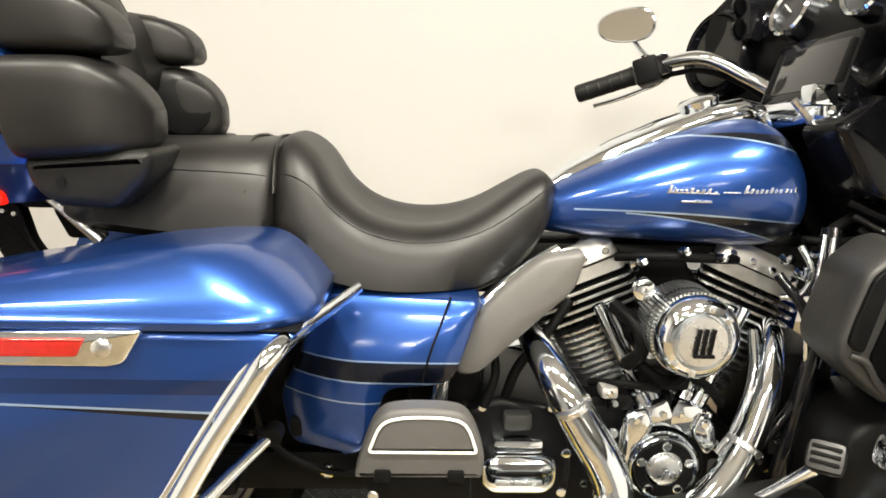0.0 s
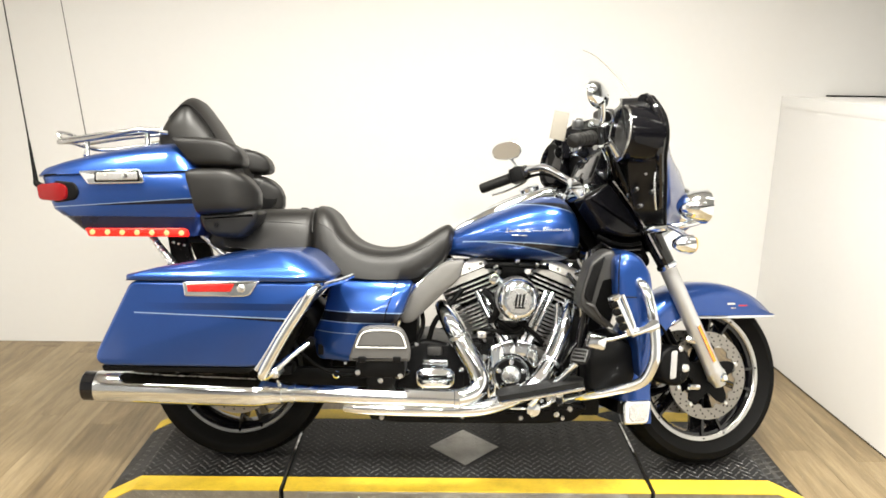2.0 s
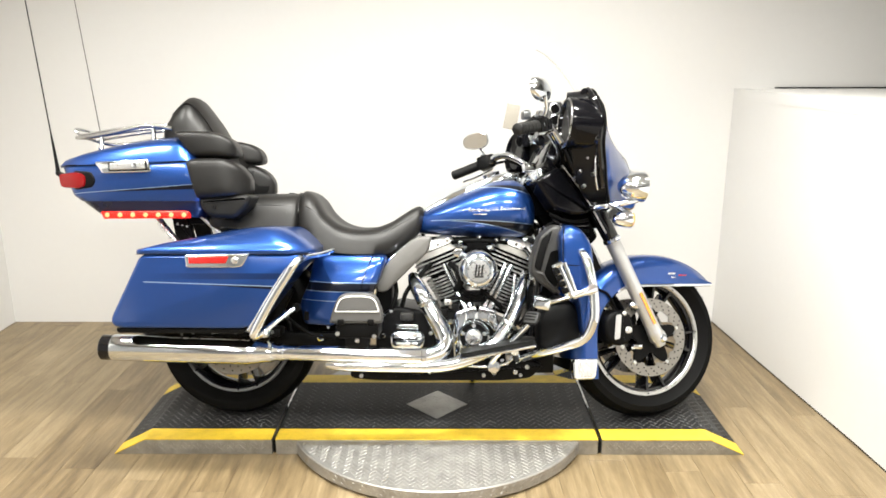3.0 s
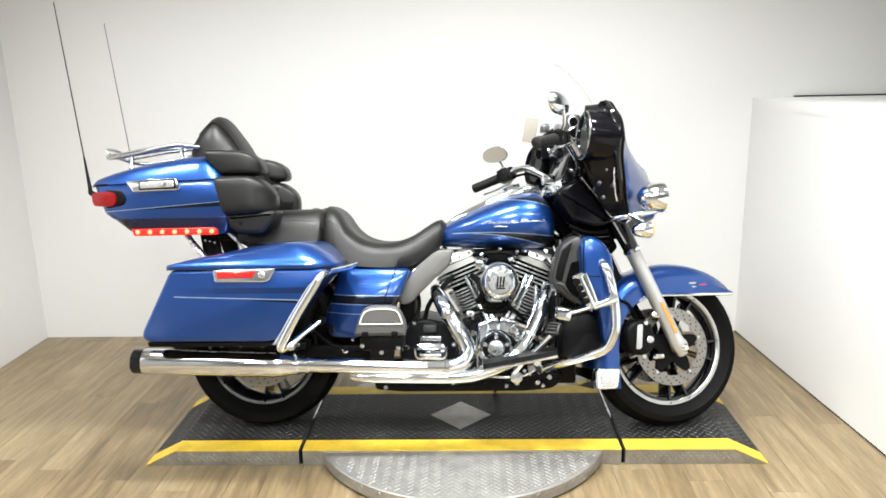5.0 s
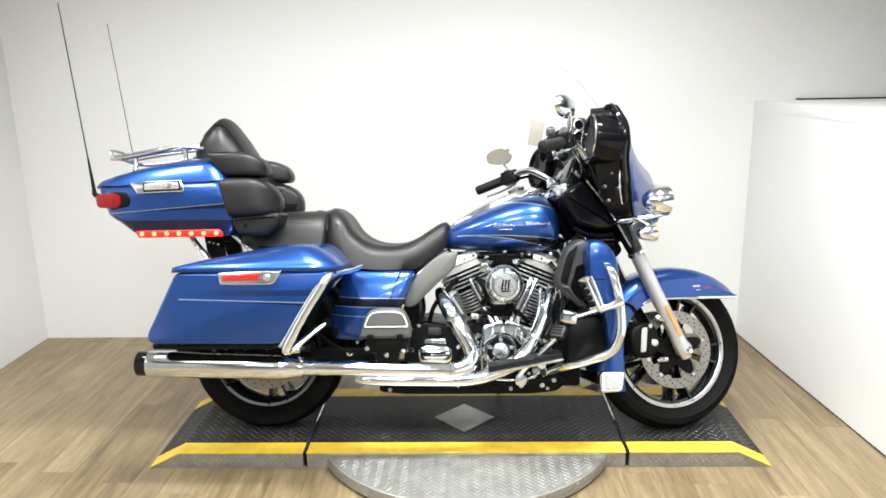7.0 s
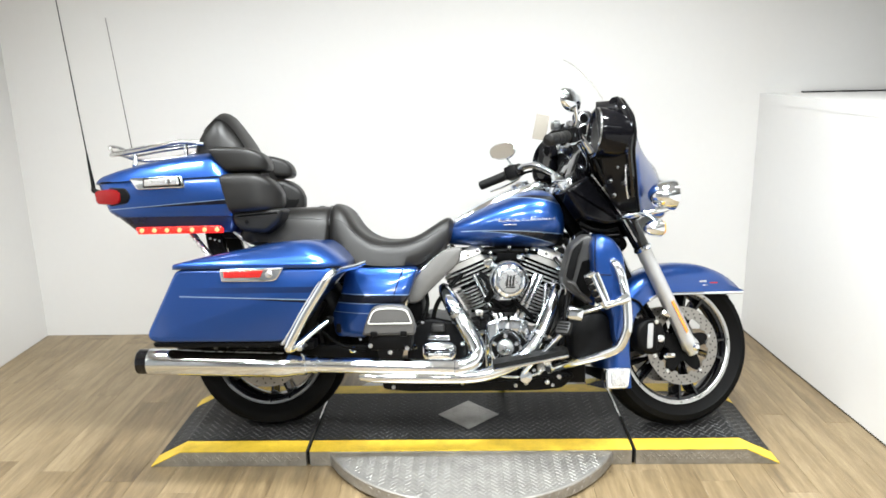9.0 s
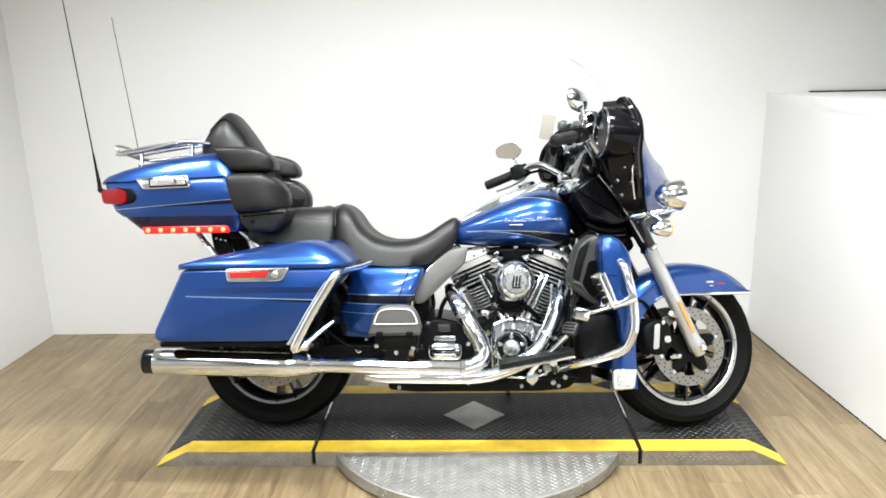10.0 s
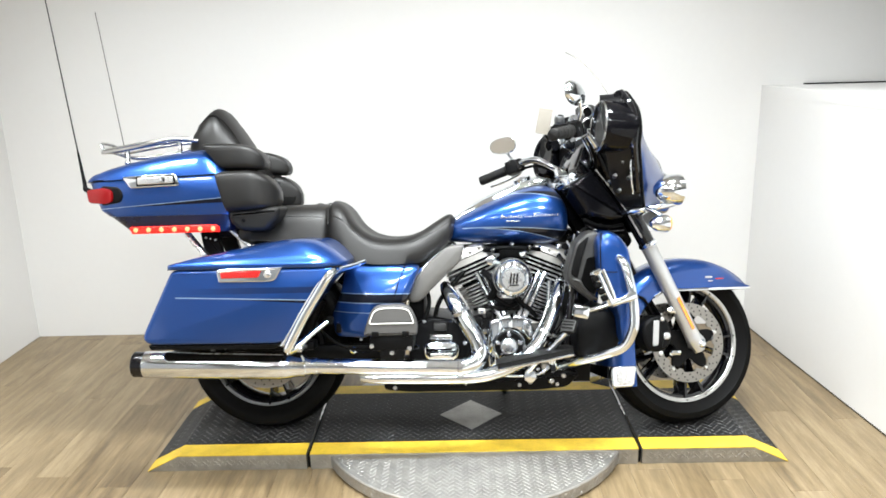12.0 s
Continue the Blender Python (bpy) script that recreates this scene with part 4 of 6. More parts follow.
for s in (-1, 1):
    x0 = 0.362 if s < 0 else 0.384
    panel = part("side_vent_panel", pillow(fillet([(x0, 1.182), (0.425, 1.186), (0.415, 1.082), (x0 + 0.002, 1.088)], 0.014), s * 0.15, s * 0.185, 0.006), VENT if s < 0 else SEMI, dash, "dark grey panel with air outlets")
    for z in (1.112, 1.155):
        eye = aim(Vector((0.392, s * 0.186, z)), (0, s, 0))
        # Near-black disc paints the shade inside the outlet.
        part("outlet_shade", revolve([(0.0, 0.002), (0.017, 0.002), (0.019, 0.0), (0.019, -0.01)], eye, 20), HOLE, panel)
        part("outlet_ring", revolve([(0.017, 0.001), (0.0185, 0.004), (0.0215, 0.003), (0.022, -0.004)], eye, 20), STEEL if s < 0 else SEMI, panel)
    part("trim_strip", sweep([(0.496, s * 0.303, 0.975), (0.492, s * 0.300, 0.93), (0.498, s * 0.288, 0.88), (0.512, s * 0.27, 0.845)], 0.0032, 8), STEEL, dash)
    for x, y, z, r in ((0.44, 0.27, 0.965, 0.010), (0.47, 0.285, 0.955, 0.006), (0.45, 0.265, 0.91, 0.007), (0.49, 0.29, 0.90, 0.006), (0.47, 0.25, 0.86, 0.007)):
        part("fastener", revolve([(r, -0.02), (r, 0.004), (r * 0.5, 0.007), (0, 0.007)], aim(Vector((x, s * y, z)), (-0.2, s, 0.1)), 12), DULL, dash)
    part("drum_band", revolve([(0.0915, -0.006), (0.0945, -0.003), (0.0945, 0.003), (0.0915, 0.006), (0.0915, -0.006)], aim(Vector((0.455, s * 0.264, 1.075)), (-1, -s * 0.1, 0.1)), 40), BLACK, dash)
tagm = Matrix.Translation((0.210, -0.222, 1.098)) @ pose(0, 0, 0, 0, 12, -16)
tag = thing("hang_tag", "plain pale card tag on a string at the handlebar", "tag", LEAN @ bars.matrix_basis)
part("card", block(-0.024, 0.024, -0.0012, 0.0012, -0.046, 0.046, 0.001, m=tagm), CARD, tag)
part("string", sweep([tagm @ Vector((0.018, 0, -0.036)), (0.214, -0.28, 1.042), (0.240, -0.345, 1.030), (0.252, -0.372, 1.022)], 0.0010, 5), DULL, tag)


# -- tank, console, seat --
tank = part("fuel_tank", along_x([(-0.105, 0, 0.018, 0.722, 0.752), (-0.085, 0, 0.05, 0.716, 0.772), (-0.04, 0, 0.088, 0.711, 0.806), (0.03, 0, 0.122, 0.706, 0.842), (0.11, 0, 0.148, 0.702, 0.878), (0.19, 0, 0.163, 0.699, 0.908), (0.26, 0, 0.168, 0.696, 0.924),
                                   (0.315, 0, 0.162, 0.697, 0.918), (0.35, 0, 0.145, 0.708, 0.890), (0.372, 0, 0.115, 0.73, 0.852), (0.382, 0, 0.06, 0.765, 0.81)], 2.5, 48, 4), PAINT_TANK, bike, "blue fuel tank with black flame stripes", smooth=60)
con = []
for x, z, w in ((-0.075, 0.790, 0.028), (-0.02, 0.832, 0.04), (0.06, 0.878, 0.05), (0.14, 0.914, 0.056), (0.22, 0.944, 0.058), (0.28, 0.957, 0.056), (0.32, 0.95, 0.045), (0.335, 0.93, 0.035)):
    con.append([(x, w * math.cos(t), z - 0.030 + 0.030 * abs(math.sin(t)) ** 0.5) for t in (math.pi * k / 14 for k in range(15))] + [(x, -w * 0.9, z - 0.06), (x, w * 0.9, z - 0.06)])
console = part("tank_console", skin(con), CHROME, tank, "chrome tank console")
part("fuel_cap", revolve([(0.034, -0.01), (0.036, 0.006), (0.030, 0.012), (0.0, 0.015)], aim(Vector((0.215, 0, 0.944)), (-0.3, 0, 1)), 28), CHROME, console)
part("console_lip", sweep([(0.345, -0.085, 0.955), (0.372, -0.09, 0.925), (0.392, -0.095, 0.885), (0.412, -0.10, 0.845)], 0.007, 8), STEEL, console)
SCRIPT = [(0.136, 20), (0.144, 12), (0.151, 9), (0.158, 10), (0.165, 14), (0.173, 9), (0.180, 10), (0.188, 13), (0.198, 5), (0.238, 20), (0.246, 12), (0.253, 9), (0.260, 11), (0.267, 9), (0.274, 14), (0.281, 10), (0.288, 9), (0.296, 11), (0.304, 9), (0.312, 12)]
for x, hh in SCRIPT:
    x = 0.227 + (x - 0.227) * 1.17
    z0 = 0.801 + (x - 0.136) * 0.03
    em = block(x, x + 0.0046, -0.004, 0.004, z0, z0 + hh * 0.00068, 0.001)
    for v in em.verts:
        v.co.x += (v.co.z - z0) * 0.35
        hw = np.interp(v.co.x, (0.11, 0.19, 0.26, 0.315, 0.35), (0.148, 0.163, 0.168, 0.162, 0.145))
        v.co.y -= hw - 0.001
    part("emblem_bar", em, STEEL, tank)
for x0, x1 in ((0.124, 0.202), (0.208, 0.236), (0.242, 0.334)):
    em = block(x0, x1, -0.004, 0.004, 0.8020 + (x0 - 0.136) * 0.03, 0.8042 + (x0 - 0.136) * 0.03, 0.001)
    for v in em.verts:
        hw = np.interp(v.co.x, (0.11, 0.19, 0.26, 0.315, 0.35), (0.148, 0.163, 0.168, 0.162, 0.145))
        v.co.y -= hw - 0.0015
    part("emblem_bar", em, STEEL, tank)
em = block(0.14, 0.19, -0.168, -0.160, 0.788, 0.7915, 0.001)
part("emblem_bar", em, STEEL, tank)


def saddle(rows, name, label, steps=4, n=40):
    """Upholstery: rows of (x, half width, side bottom, rim height, dip in the middle)."""
    key = [Vector((r[0], r[1], r[2])) for r in rows]
    tops = [Vector((r[3], r[4], 0)) for r in rows]
    rings = []
    for a, b in zip(smooth_path(key, steps), smooth_path(tops, steps)):
        x, w, lo, hi, dip = a.x, a.y, a.z, b.x, b.y
        ring = []
        for k in range(n + 1):
            u = -1 + 2 * k / n
            crown = (1 - abs(u) ** 3.4)
            z = lo + (hi - lo) * crown ** 0.62 - dip * math.cos(u * math.pi / 2) ** 2
            y = w * (math.copysign(abs(u) ** 0.75, u))
            ring.append((x, y, z))
        ring += [(x, w * 0.8, lo - 0.02), (x, -w * 0.8, lo - 0.02)]
        rings.append(ring)
    body = part(name, skin(rings), LEATHER, bike, label, smooth=70)
    for u in (0.8, -0.8):
        k = round((u + 1) / 2 * n)
        seam = [Vector(ring[k]) for ring in rings[2:-3:3]]
        part("seam_piping", sweep(seam, 0.0013, 6, 3), LEATHER, body)
    return body


rider = saddle([(-0.520, 0.165, 0.72, 0.862, 0.0), (-0.505, 0.19, 0.70, 0.880, 0.0), (-0.480, 0.205, 0.685, 0.882, 0.01), (-0.45, 0.212, 0.672, 0.862, 0.018), (-0.415, 0.214, 0.658, 0.815, 0.03), (-0.37, 0.214, 0.648, 0.778, 0.032), (-0.31, 0.212, 0.643, 0.758, 0.03),
                (-0.24, 0.198, 0.643, 0.757, 0.026), (-0.18, 0.172, 0.650, 0.772, 0.018), (-0.13, 0.145, 0.672, 0.797, 0.01), (-0.09, 0.12, 0.708, 0.816, 0.003), (-0.065, 0.10, 0.745, 0.820, 0.0), (-0.048, 0.07, 0.772, 0.806, 0.0)], "rider_seat", "black leather rider seat")
pillion = saddle([(-0.86, 0.15, 0.76, 0.85, 0.0), (-0.83, 0.18, 0.748, 0.868, 0.0), (-0.75, 0.19, 0.738, 0.870, 0.004), (-0.65, 0.196, 0.728, 0.872, 0.004), (-0.57, 0.198, 0.718, 0.872, 0.003), (-0.53, 0.192, 0.712, 0.868, 0.0), (-0.515, 0.17, 0.72, 0.855, 0.0)], "passenger_seat", "black leather passenger seat")
for x0, p in ((-0.556, pillion), (-0.512, rider)):
    pts = [(x0 - 0.02 * (1 - abs(u)), u * 0.2, 0.72 + 0.152 * (1 - abs(u) ** 3.4) ** 0.62) for u in np.linspace(-0.9, 0.9, 13)]
    part("seam_piping", sweep(pts, 0.0028, 6, 3), LEATHER, p)
for s in (-1, 1):
    for x, z, r in ((-0.46, 0.40, 0.010), (-0.43, 0.33, 0.012), (-0.40, 0.37, 0.008), (-0.335, 0.335, 0.010), (-0.30, 0.30, 0.008), (-0.235, 0.385, 0.010), (-0.215, 0.33, 0.008)):
        part("frame_bolt", revolve([(r, 0), (r, 0.008), (r * 0.6, 0.012), (0, 0.012)], aim(Vector((x, s * 0.20, z)), (0, s, 0)), 12), CHROME, bike)
    part("brake_line", sweep([(-0.55, s * 0.19, 0.40), (-0.48, s * 0.215, 0.355), (-0.38, s * 0.21, 0.33), (-0.26, s * 0.19, 0.37), (-0.20, s * 0.17, 0.44)], 0.006, 8), RUBBER, bike)
    part("master_cylinder", block(-0.49, -0.40, s * 0.16, s * 0.215, 0.395, 0.43, 0.008), SATIN, bike)
# Black block added to fill the dark area below the heat shield.
part("dark_filler", block(-0.30, -0.165, -0.12, 0.12, 0.38, 0.56, 0.03), SATIN, bike)
part("frame_backbone", block(-0.55, 0.45, -0.06, 0.06, 0.60, 0.70, 0.02), SATIN, bike)


# -- saddlebags, guards, side covers --
def bag(s):
    o = fillet([(-0.992, 0.655), (-0.425, 0.655), (-0.520, 0.543), (-0.612, 0.420), (-0.640, 0.404), (-1.078, 0.406), (-1.100, 0.430)], [0.022, 0.022, 0.06, 0.035, 0.035, 0.03, 0.03], 6)
    b = part("saddlebag", pillow(o, s * 0.20, s * 0.462, 0.012), PAINT_BAG, bike, "blue hard saddlebag with red reflector", smooth=50)
    low = fillet([(-1.008, 0.466), (-0.415, 0.466), (-0.415, 0.205), (-1.008, 0.205)], [0.03, 0.115, 0.02, 0.02], 9)
    high = fillet([(-0.945, 0.392), (-0.560, 0.385), (-0.500, 0.215), (-0.945, 0.215)], [0.05, 0.07, 0.02, 0.02], 9)
    def crest(x): return np.interp(x, (-0.945, -0.86, -0.79, -0.72, -0.63, -0.56, -0.50), (0.684, 0.705, 0.719, 0.733, 0.744, 0.748, 0.745))
    rows = [[(p.x, s * p.y, 0.657) for p in low], [(p.x, s * (p.y + 0.003), 0.660) for p in low], [(p.x, s * (p.y + 0.003), 0.668) for p in low], [(p.x, s * (p.y - 0.003), 0.672) for p in low]]
    for u, h in ((0.06, 0.09), (0.22, 0.34), (0.40, 0.57), (0.58, 0.77), (0.74, 0.90), (0.88, 0.97), (1.0, 1.0)):
        rows.append([(a.x + (b.x - a.x) * u, s * (a.y + (b.y - a.y) * u), 0.672 + (crest(b.x) - 0.672) * h) for a, b in zip(low, high)])
    mid = sum(high, Vector((0, 0))) / len(high)
    for u in (0.75, 0.5, 0.25):
        q = [mid + (p - mid) * u for p in high]
        rows.append([(p.x, s * p.y, crest(p.x) + 0.003 * (1 - u)) for p in q])
    lid = part("lid", skin(rows), PAINT, b, smooth=45)
    part("lid_seam", pillow(inset(fillet([(-1.005, 0.6550), (-0.43, 0.6550), (-0.43, 0.658), (-1.005, 0.658)], 0.001), 0.0), s * 0.22, s * 0.459, 0.001), SATIN, b)
    part("under_tray", pillow(fillet([(-1.082, 0.405), (-1.075, 0.388), (-0.655, 0.386), (-0.632, 0.405)], 0.006), s * 0.21, s * 0.452, 0.004), SATIN, b)
    plate_o = fillet([(-0.838, 0.655), (-0.618, 0.660), (-0.643, 0.617), (-0.662, 0.612), (-0.832, 0.612)], 0.008)
    latch = part("latch_plate", pillow(plate_o, s * 0.455, s * 0.474, 0.004), CHROME, b, "chrome latch plate")
    part("reflector", pillow(fillet([(-0.824, 0.648), (-0.687, 0.650), (-0.698, 0.626), (-0.822, 0.625)], 0.004), s * 0.470, s * 0.4785, 0.003), REFLECTOR, latch, "red reflector")
    part("lock", revolve([(0.012, 0), (0.012, 0.004), (0.008, 0.006), (0.0, 0.006)], aim(Vector((-0.668, s * 0.473, 0.637)), (0, s, 0)), 16), STEEL, latch)
    return b


def bag_guard(s):
    g = part("bag_guard", sweep([(-0.375, s * 0.25, 0.659), (-0.405, s * 0.32, 0.649), (-0.440, s * 0.43, 0.645), (-0.464, s * 0.478, 0.630), (-0.494, s * 0.482, 0.583), (-0.545, s * 0.482, 0.503), (-0.597, s * 0.482, 0.408), (-0.606, s * 0.475, 0.384), (-0.590, s * 0.452, 0.385), (-0.545, s * 0.40, 0.422), (-0.49, s * 0.34, 0.462)],
                               [0.008, 0.0095, 0.012, 0.0145, 0.0155, 0.0155, 0.0155, 0.014, 0.012, 0.0095, 0.009], 14, 5), CHROME, bike, "chrome saddlebag guard rail")
    part("inner_rail", sweep([(-0.465, s * 0.44, 0.640), (-0.50, s * 0.455, 0.60), (-0.565, s * 0.455, 0.50), (-0.63, s * 0.45, 0.395)], 0.010, 12), CHROME, g)
    part("clamp", block(-0.615, -0.565, s * 0.40, s * 0.455, 0.372, 0.392, 0.006), STEEL, g)
    part("guard_foot", revolve([(0.014, -0.015), (0.014, 0.015)], aim(Vector((-0.49, s * 0.34, 0.462)), (0, s, 0)), 14), SATIN, g)
    return g


def side_cover(s):
    o = fillet([(-0.452, 0.645), (-0.178, 0.638), (-0.205, 0.555), (-0.225, 0.505), (-0.33, 0.495), (-0.372, 0.378), (-0.498, 0.378), (-0.515, 0.455), (-0.475, 0.535)], 0.02)
    shape = cushion(o, s * 0.10, s * 0.250, 0.035, 0.07, 0.006)
    for v in shape.verts:
        if abs(v.co.y) > 0.19:
            v.co.y -= s * 1.5 * (v.co.z - 0.50) * max(0.0, v.co.z - 0.50)
            v.co.y -= s * 0.5 * max(0.0, -0.36 - v.co.x) ** 2 * 6
    c = part("side_cover", shape, PAINT_COVER, bike, "blue side cover with black stripe", smooth=60)
    part("cover_seam", sweep([(-0.232, s * 0.226, 0.640), (-0.262, s * 0.252, 0.560), (-0.275, s * 0.256, 0.51)], 0.0018, 6), SATIN, c)
    return c


def pillion_board(s):
    o = fillet([(-0.362, 0.446), (-0.340, 0.506), (-0.305, 0.515), (-0.240, 0.515), (-0.206, 0.506), (-0.183, 0.446), (-0.186, 0.408), (-0.372, 0.408)], [0.02, 0.03, 0.03, 0.03, 0.03, 0.02, 0.008, 0.008])
    f = part("passenger_footboard", pillow(o, s * 0.335, s * 0.372, 0.010), BOARD, bike, "folded grey rubber passenger footboard")
    o2 = fillet([(-0.350, 0.451), (-0.333, 0.496), (-0.30, 0.504), (-0.242, 0.504), (-0.211, 0.496), (-0.196, 0.451)], [0.006, 0.02, 0.02, 0.02, 0.02, 0.006])
    loop = [(p.x, s * 0.373, p.y) for p in o2]
    part("inlay_line", sweep(loop + loop[:1], 0.0024, 6, 1), PALE, f)
    part("rubber_pad", pillow(inset(o2, 0.004), s * 0.368, s * 0.3735, 0.002), BOARD, f)
    for x in (-0.33, -0.225):
        part("hinge", block(x - 0.012, x + 0.012, s * 0.345, s * 0.378, 0.405, 0.424, 0.004), SATIN, f)
    part("bracket", block(-0.352, -0.20, s * 0.20, s * 0.352, 0.352, 0.406, 0.012), SATIN, f)
    part("pivot_case", revolve([(0.045, 0), (0.045, 0.03), (0.036, 0.036), (0.0, 0.036)], aim(Vector((-0.275, s * 0.31, 0.345)), (0, s, 0)), 24), SATIN, f)
    for x, z in ((-0.215, 0.36), (-0.345, 0.37), (-0.275, 0.345)):
        bolt(Vector((x, s * 0.348, z)), (0, s, 0), 0.008, 0.006, f, STEEL)
    return f


def seat_shield(s):
    o = fillet([(-0.012, 0.712), (-0.030, 0.648), (-0.085, 0.598), (-0.150, 0.535), (-0.185, 0.500), (-0.222, 0.500), (-0.224, 0.530), (-0.200, 0.585), (-0.150, 0.645), (-0.085, 0.700)], 0.02)
    return part("heat_shield", cushion(o, s * 0.160, s * 0.203, 0.014, 0.10, 0.008), GREY, bike, "grey moulded heat shield below the seat", smooth=60)


for s in (-1, 1):
    bag(s), bag_guard(s), side_cover(s), pillion_board(s)
    part("frame_tube", sweep([(-0.05, s * 0.15, 0.70), (-0.12, s * 0.16, 0.655), (-0.20, s * 0.165, 0.58), (-0.24, s * 0.16, 0.48), (-0.25, s * 0.14, 0.33)], 0.016, 12), CHROME if s < 0 else SATIN, bike)
    if s < 0:
        seat_shield(s)
    part("swingarm", block(-0.85, -0.25, s * 0.13, s * 0.165, 0.27, 0.345, 0.015), SATIN, bike)
    part("shock_absorber", sweep([(-0.66, s * 0.17, 0.31), (-0.60, s * 0.175, 0.42), (-0.55, s * 0.175, 0.52)], 0.024, 14, 3), SATIN, bike)


def rear_fender():
    rings = []
    for k in range(25):
        a = radians(20 + 165 * k / 24)
        ring = []
        for r, y in ((0.27, -0.115), (0.33, -0.118), (0.355, -0.095), (0.362, 0), (0.355, 0.095), (0.33, 0.118), (0.27, 0.115)):
            ring.append(Vector((REAR.x + r * math.cos(a), y, REAR.z + r * math.sin(a))))
        rings.append(ring + [p * 1.0 + Vector((-0.004 * math.cos(a), 0.004 if p.y < 0 else -0.004, -0.004 * math.sin(a))) for p in ring[::-1]])
    return part("rear_fender", skin(rings), SATIN, bike, "black rear fender between the bags", smooth=50)


rear_fender()


# -- exhaust --
def muffler(s):
    y = s * 0.342
    a, b = Vector((-1.180, y, 0.320)), Vector((-0.03, s * 0.325, 0.284))
    d = (b - a)
    def at(x): return a + d * ((x + 1.180) / (b.x - a.x))
    body = part("muffler", sweep([at(-1.136), at(-1.128), at(-1.0), at(-0.80), at(-0.665), at(-0.61), at(-0.56), at(-0.54), at(-0.30), at(-0.05)], [0.044, 0.047, 0.0475, 0.0475, 0.047, 0.038, 0.030, 0.0275, 0.0275, 0.0275], 28, 3), CHROME, bike, "long chrome muffler with black tip")
    n = d.normalized()
    part("tip", revolve([(0.040, 0.048), (0.0445, 0.046), (0.0445, 0.004), (0.041, 0.0), (0.035, 0.002), (0.034, 0.04)], aim(a, n), 32), BLACK, body, "black muffler tip")
    for x, r in ((-0.585, 0.0375), (-0.545, 0.031), (-0.04, 0.031)):
        part("clamp_band", revolve([(r - 0.004, -0.009), (r, -0.007), (r, 0.007), (r - 0.004, 0.009)], aim(at(x), n), 28), CHROME, body)
    bolt(at(-0.585) + Vector((0, s * 0.02, 0.035)), (0, s, 0.5), 0.006, 0.02, body)
    part("hanger", block(-0.90, -0.55, s * 0.25, s * 0.33, 0.355, 0.385, 0.008), SATIN, body)
    for x in (-0.86, -0.79, -0.71, -0.64, -0.58):
        bolt(Vector((x, s * 0.331, 0.371)), (0, s, 0), 0.007, 0.006, body, DULL)
    return body


for s in (-1, 1):
    muffler(s)
part("support_rail", sweep([(-1.08, -0.30, 0.392), (-0.95, -0.33, 0.388), (-0.80, -0.33, 0.385), (-0.66, -0.33, 0.38)], 0.009, 10), STEEL, bike)
rear_pipe = part("rear_exhaust_pipe", sweep([(-0.088, -0.10, 0.545), (-0.075, -0.17, 0.530), (-0.050, -0.225, 0.490), (-0.010, -0.25, 0.425), (0.022, -0.262, 0.372), (0.034, -0.27, 0.330), (0.018, -0.285, 0.298), (-0.03, -0.31, 0.284), (-0.10, -0.326, 0.284)], [0.023, 0.028, 0.031, 0.032, 0.032, 0.032, 0.031, 0.030, 0.028], 22, 6), CHROME, bike, "chrome rear exhaust pipe")
front_pipe = part("front_exhaust_pipe", sweep([(0.345, -0.08, 0.560), (0.336, -0.12, 0.535), (0.318, -0.16, 0.480), (0.286, -0.19, 0.405), (0.246, -0.215, 0.345), (0.195, -0.237, 0.297), (0.12, -0.265, 0.265), (0.02, -0.29, 0.245), (-0.15, -0.31, 0.247), (-0.32, -0.315, 0.250), (-0.39, -0.31, 0.252)], [0.020, 0.023, 0.026, 0.027, 0.027, 0.027, 0.0265, 0.025, 0.0235, 0.0215, 0.016], 22, 6), CHROME, bike, "chrome front exhaust pipe")
for p, at, way in ((rear_pipe, (-0.035, -0.262, 0.47), (0.4, 0, -0.7)), (front_pipe, (0.270, -0.213, 0.380), (-0.5, -0.2, -0.7)), (front_pipe, (-0.02, -0.30, 0.245), (-1, 0, 0))):
    part("shield_clamp", revolve([(0.029, -0.006), (0.0315, -0.004), (0.0315, 0.004), (0.029, 0.006)], aim(Vector(at) + Vector((0, 0.012, 0)), way), 24), STEEL, p)


# -- engine --
CRANK = Vector((0.157, 0.0, 0.256))
engine = part("crankcase", pillow(fillet([(-0.04, 0.20), (0.30, 0.19), (0.37, 0.26), (0.315, 0.345), (0.235, 0.375), (0.20, 0.44), (0.06, 0.45), (-0.03, 0.40)], 0.03), 0.14, -0.145, 0.02), ENGINE, bike, "black V-twin engine with chrome covers")


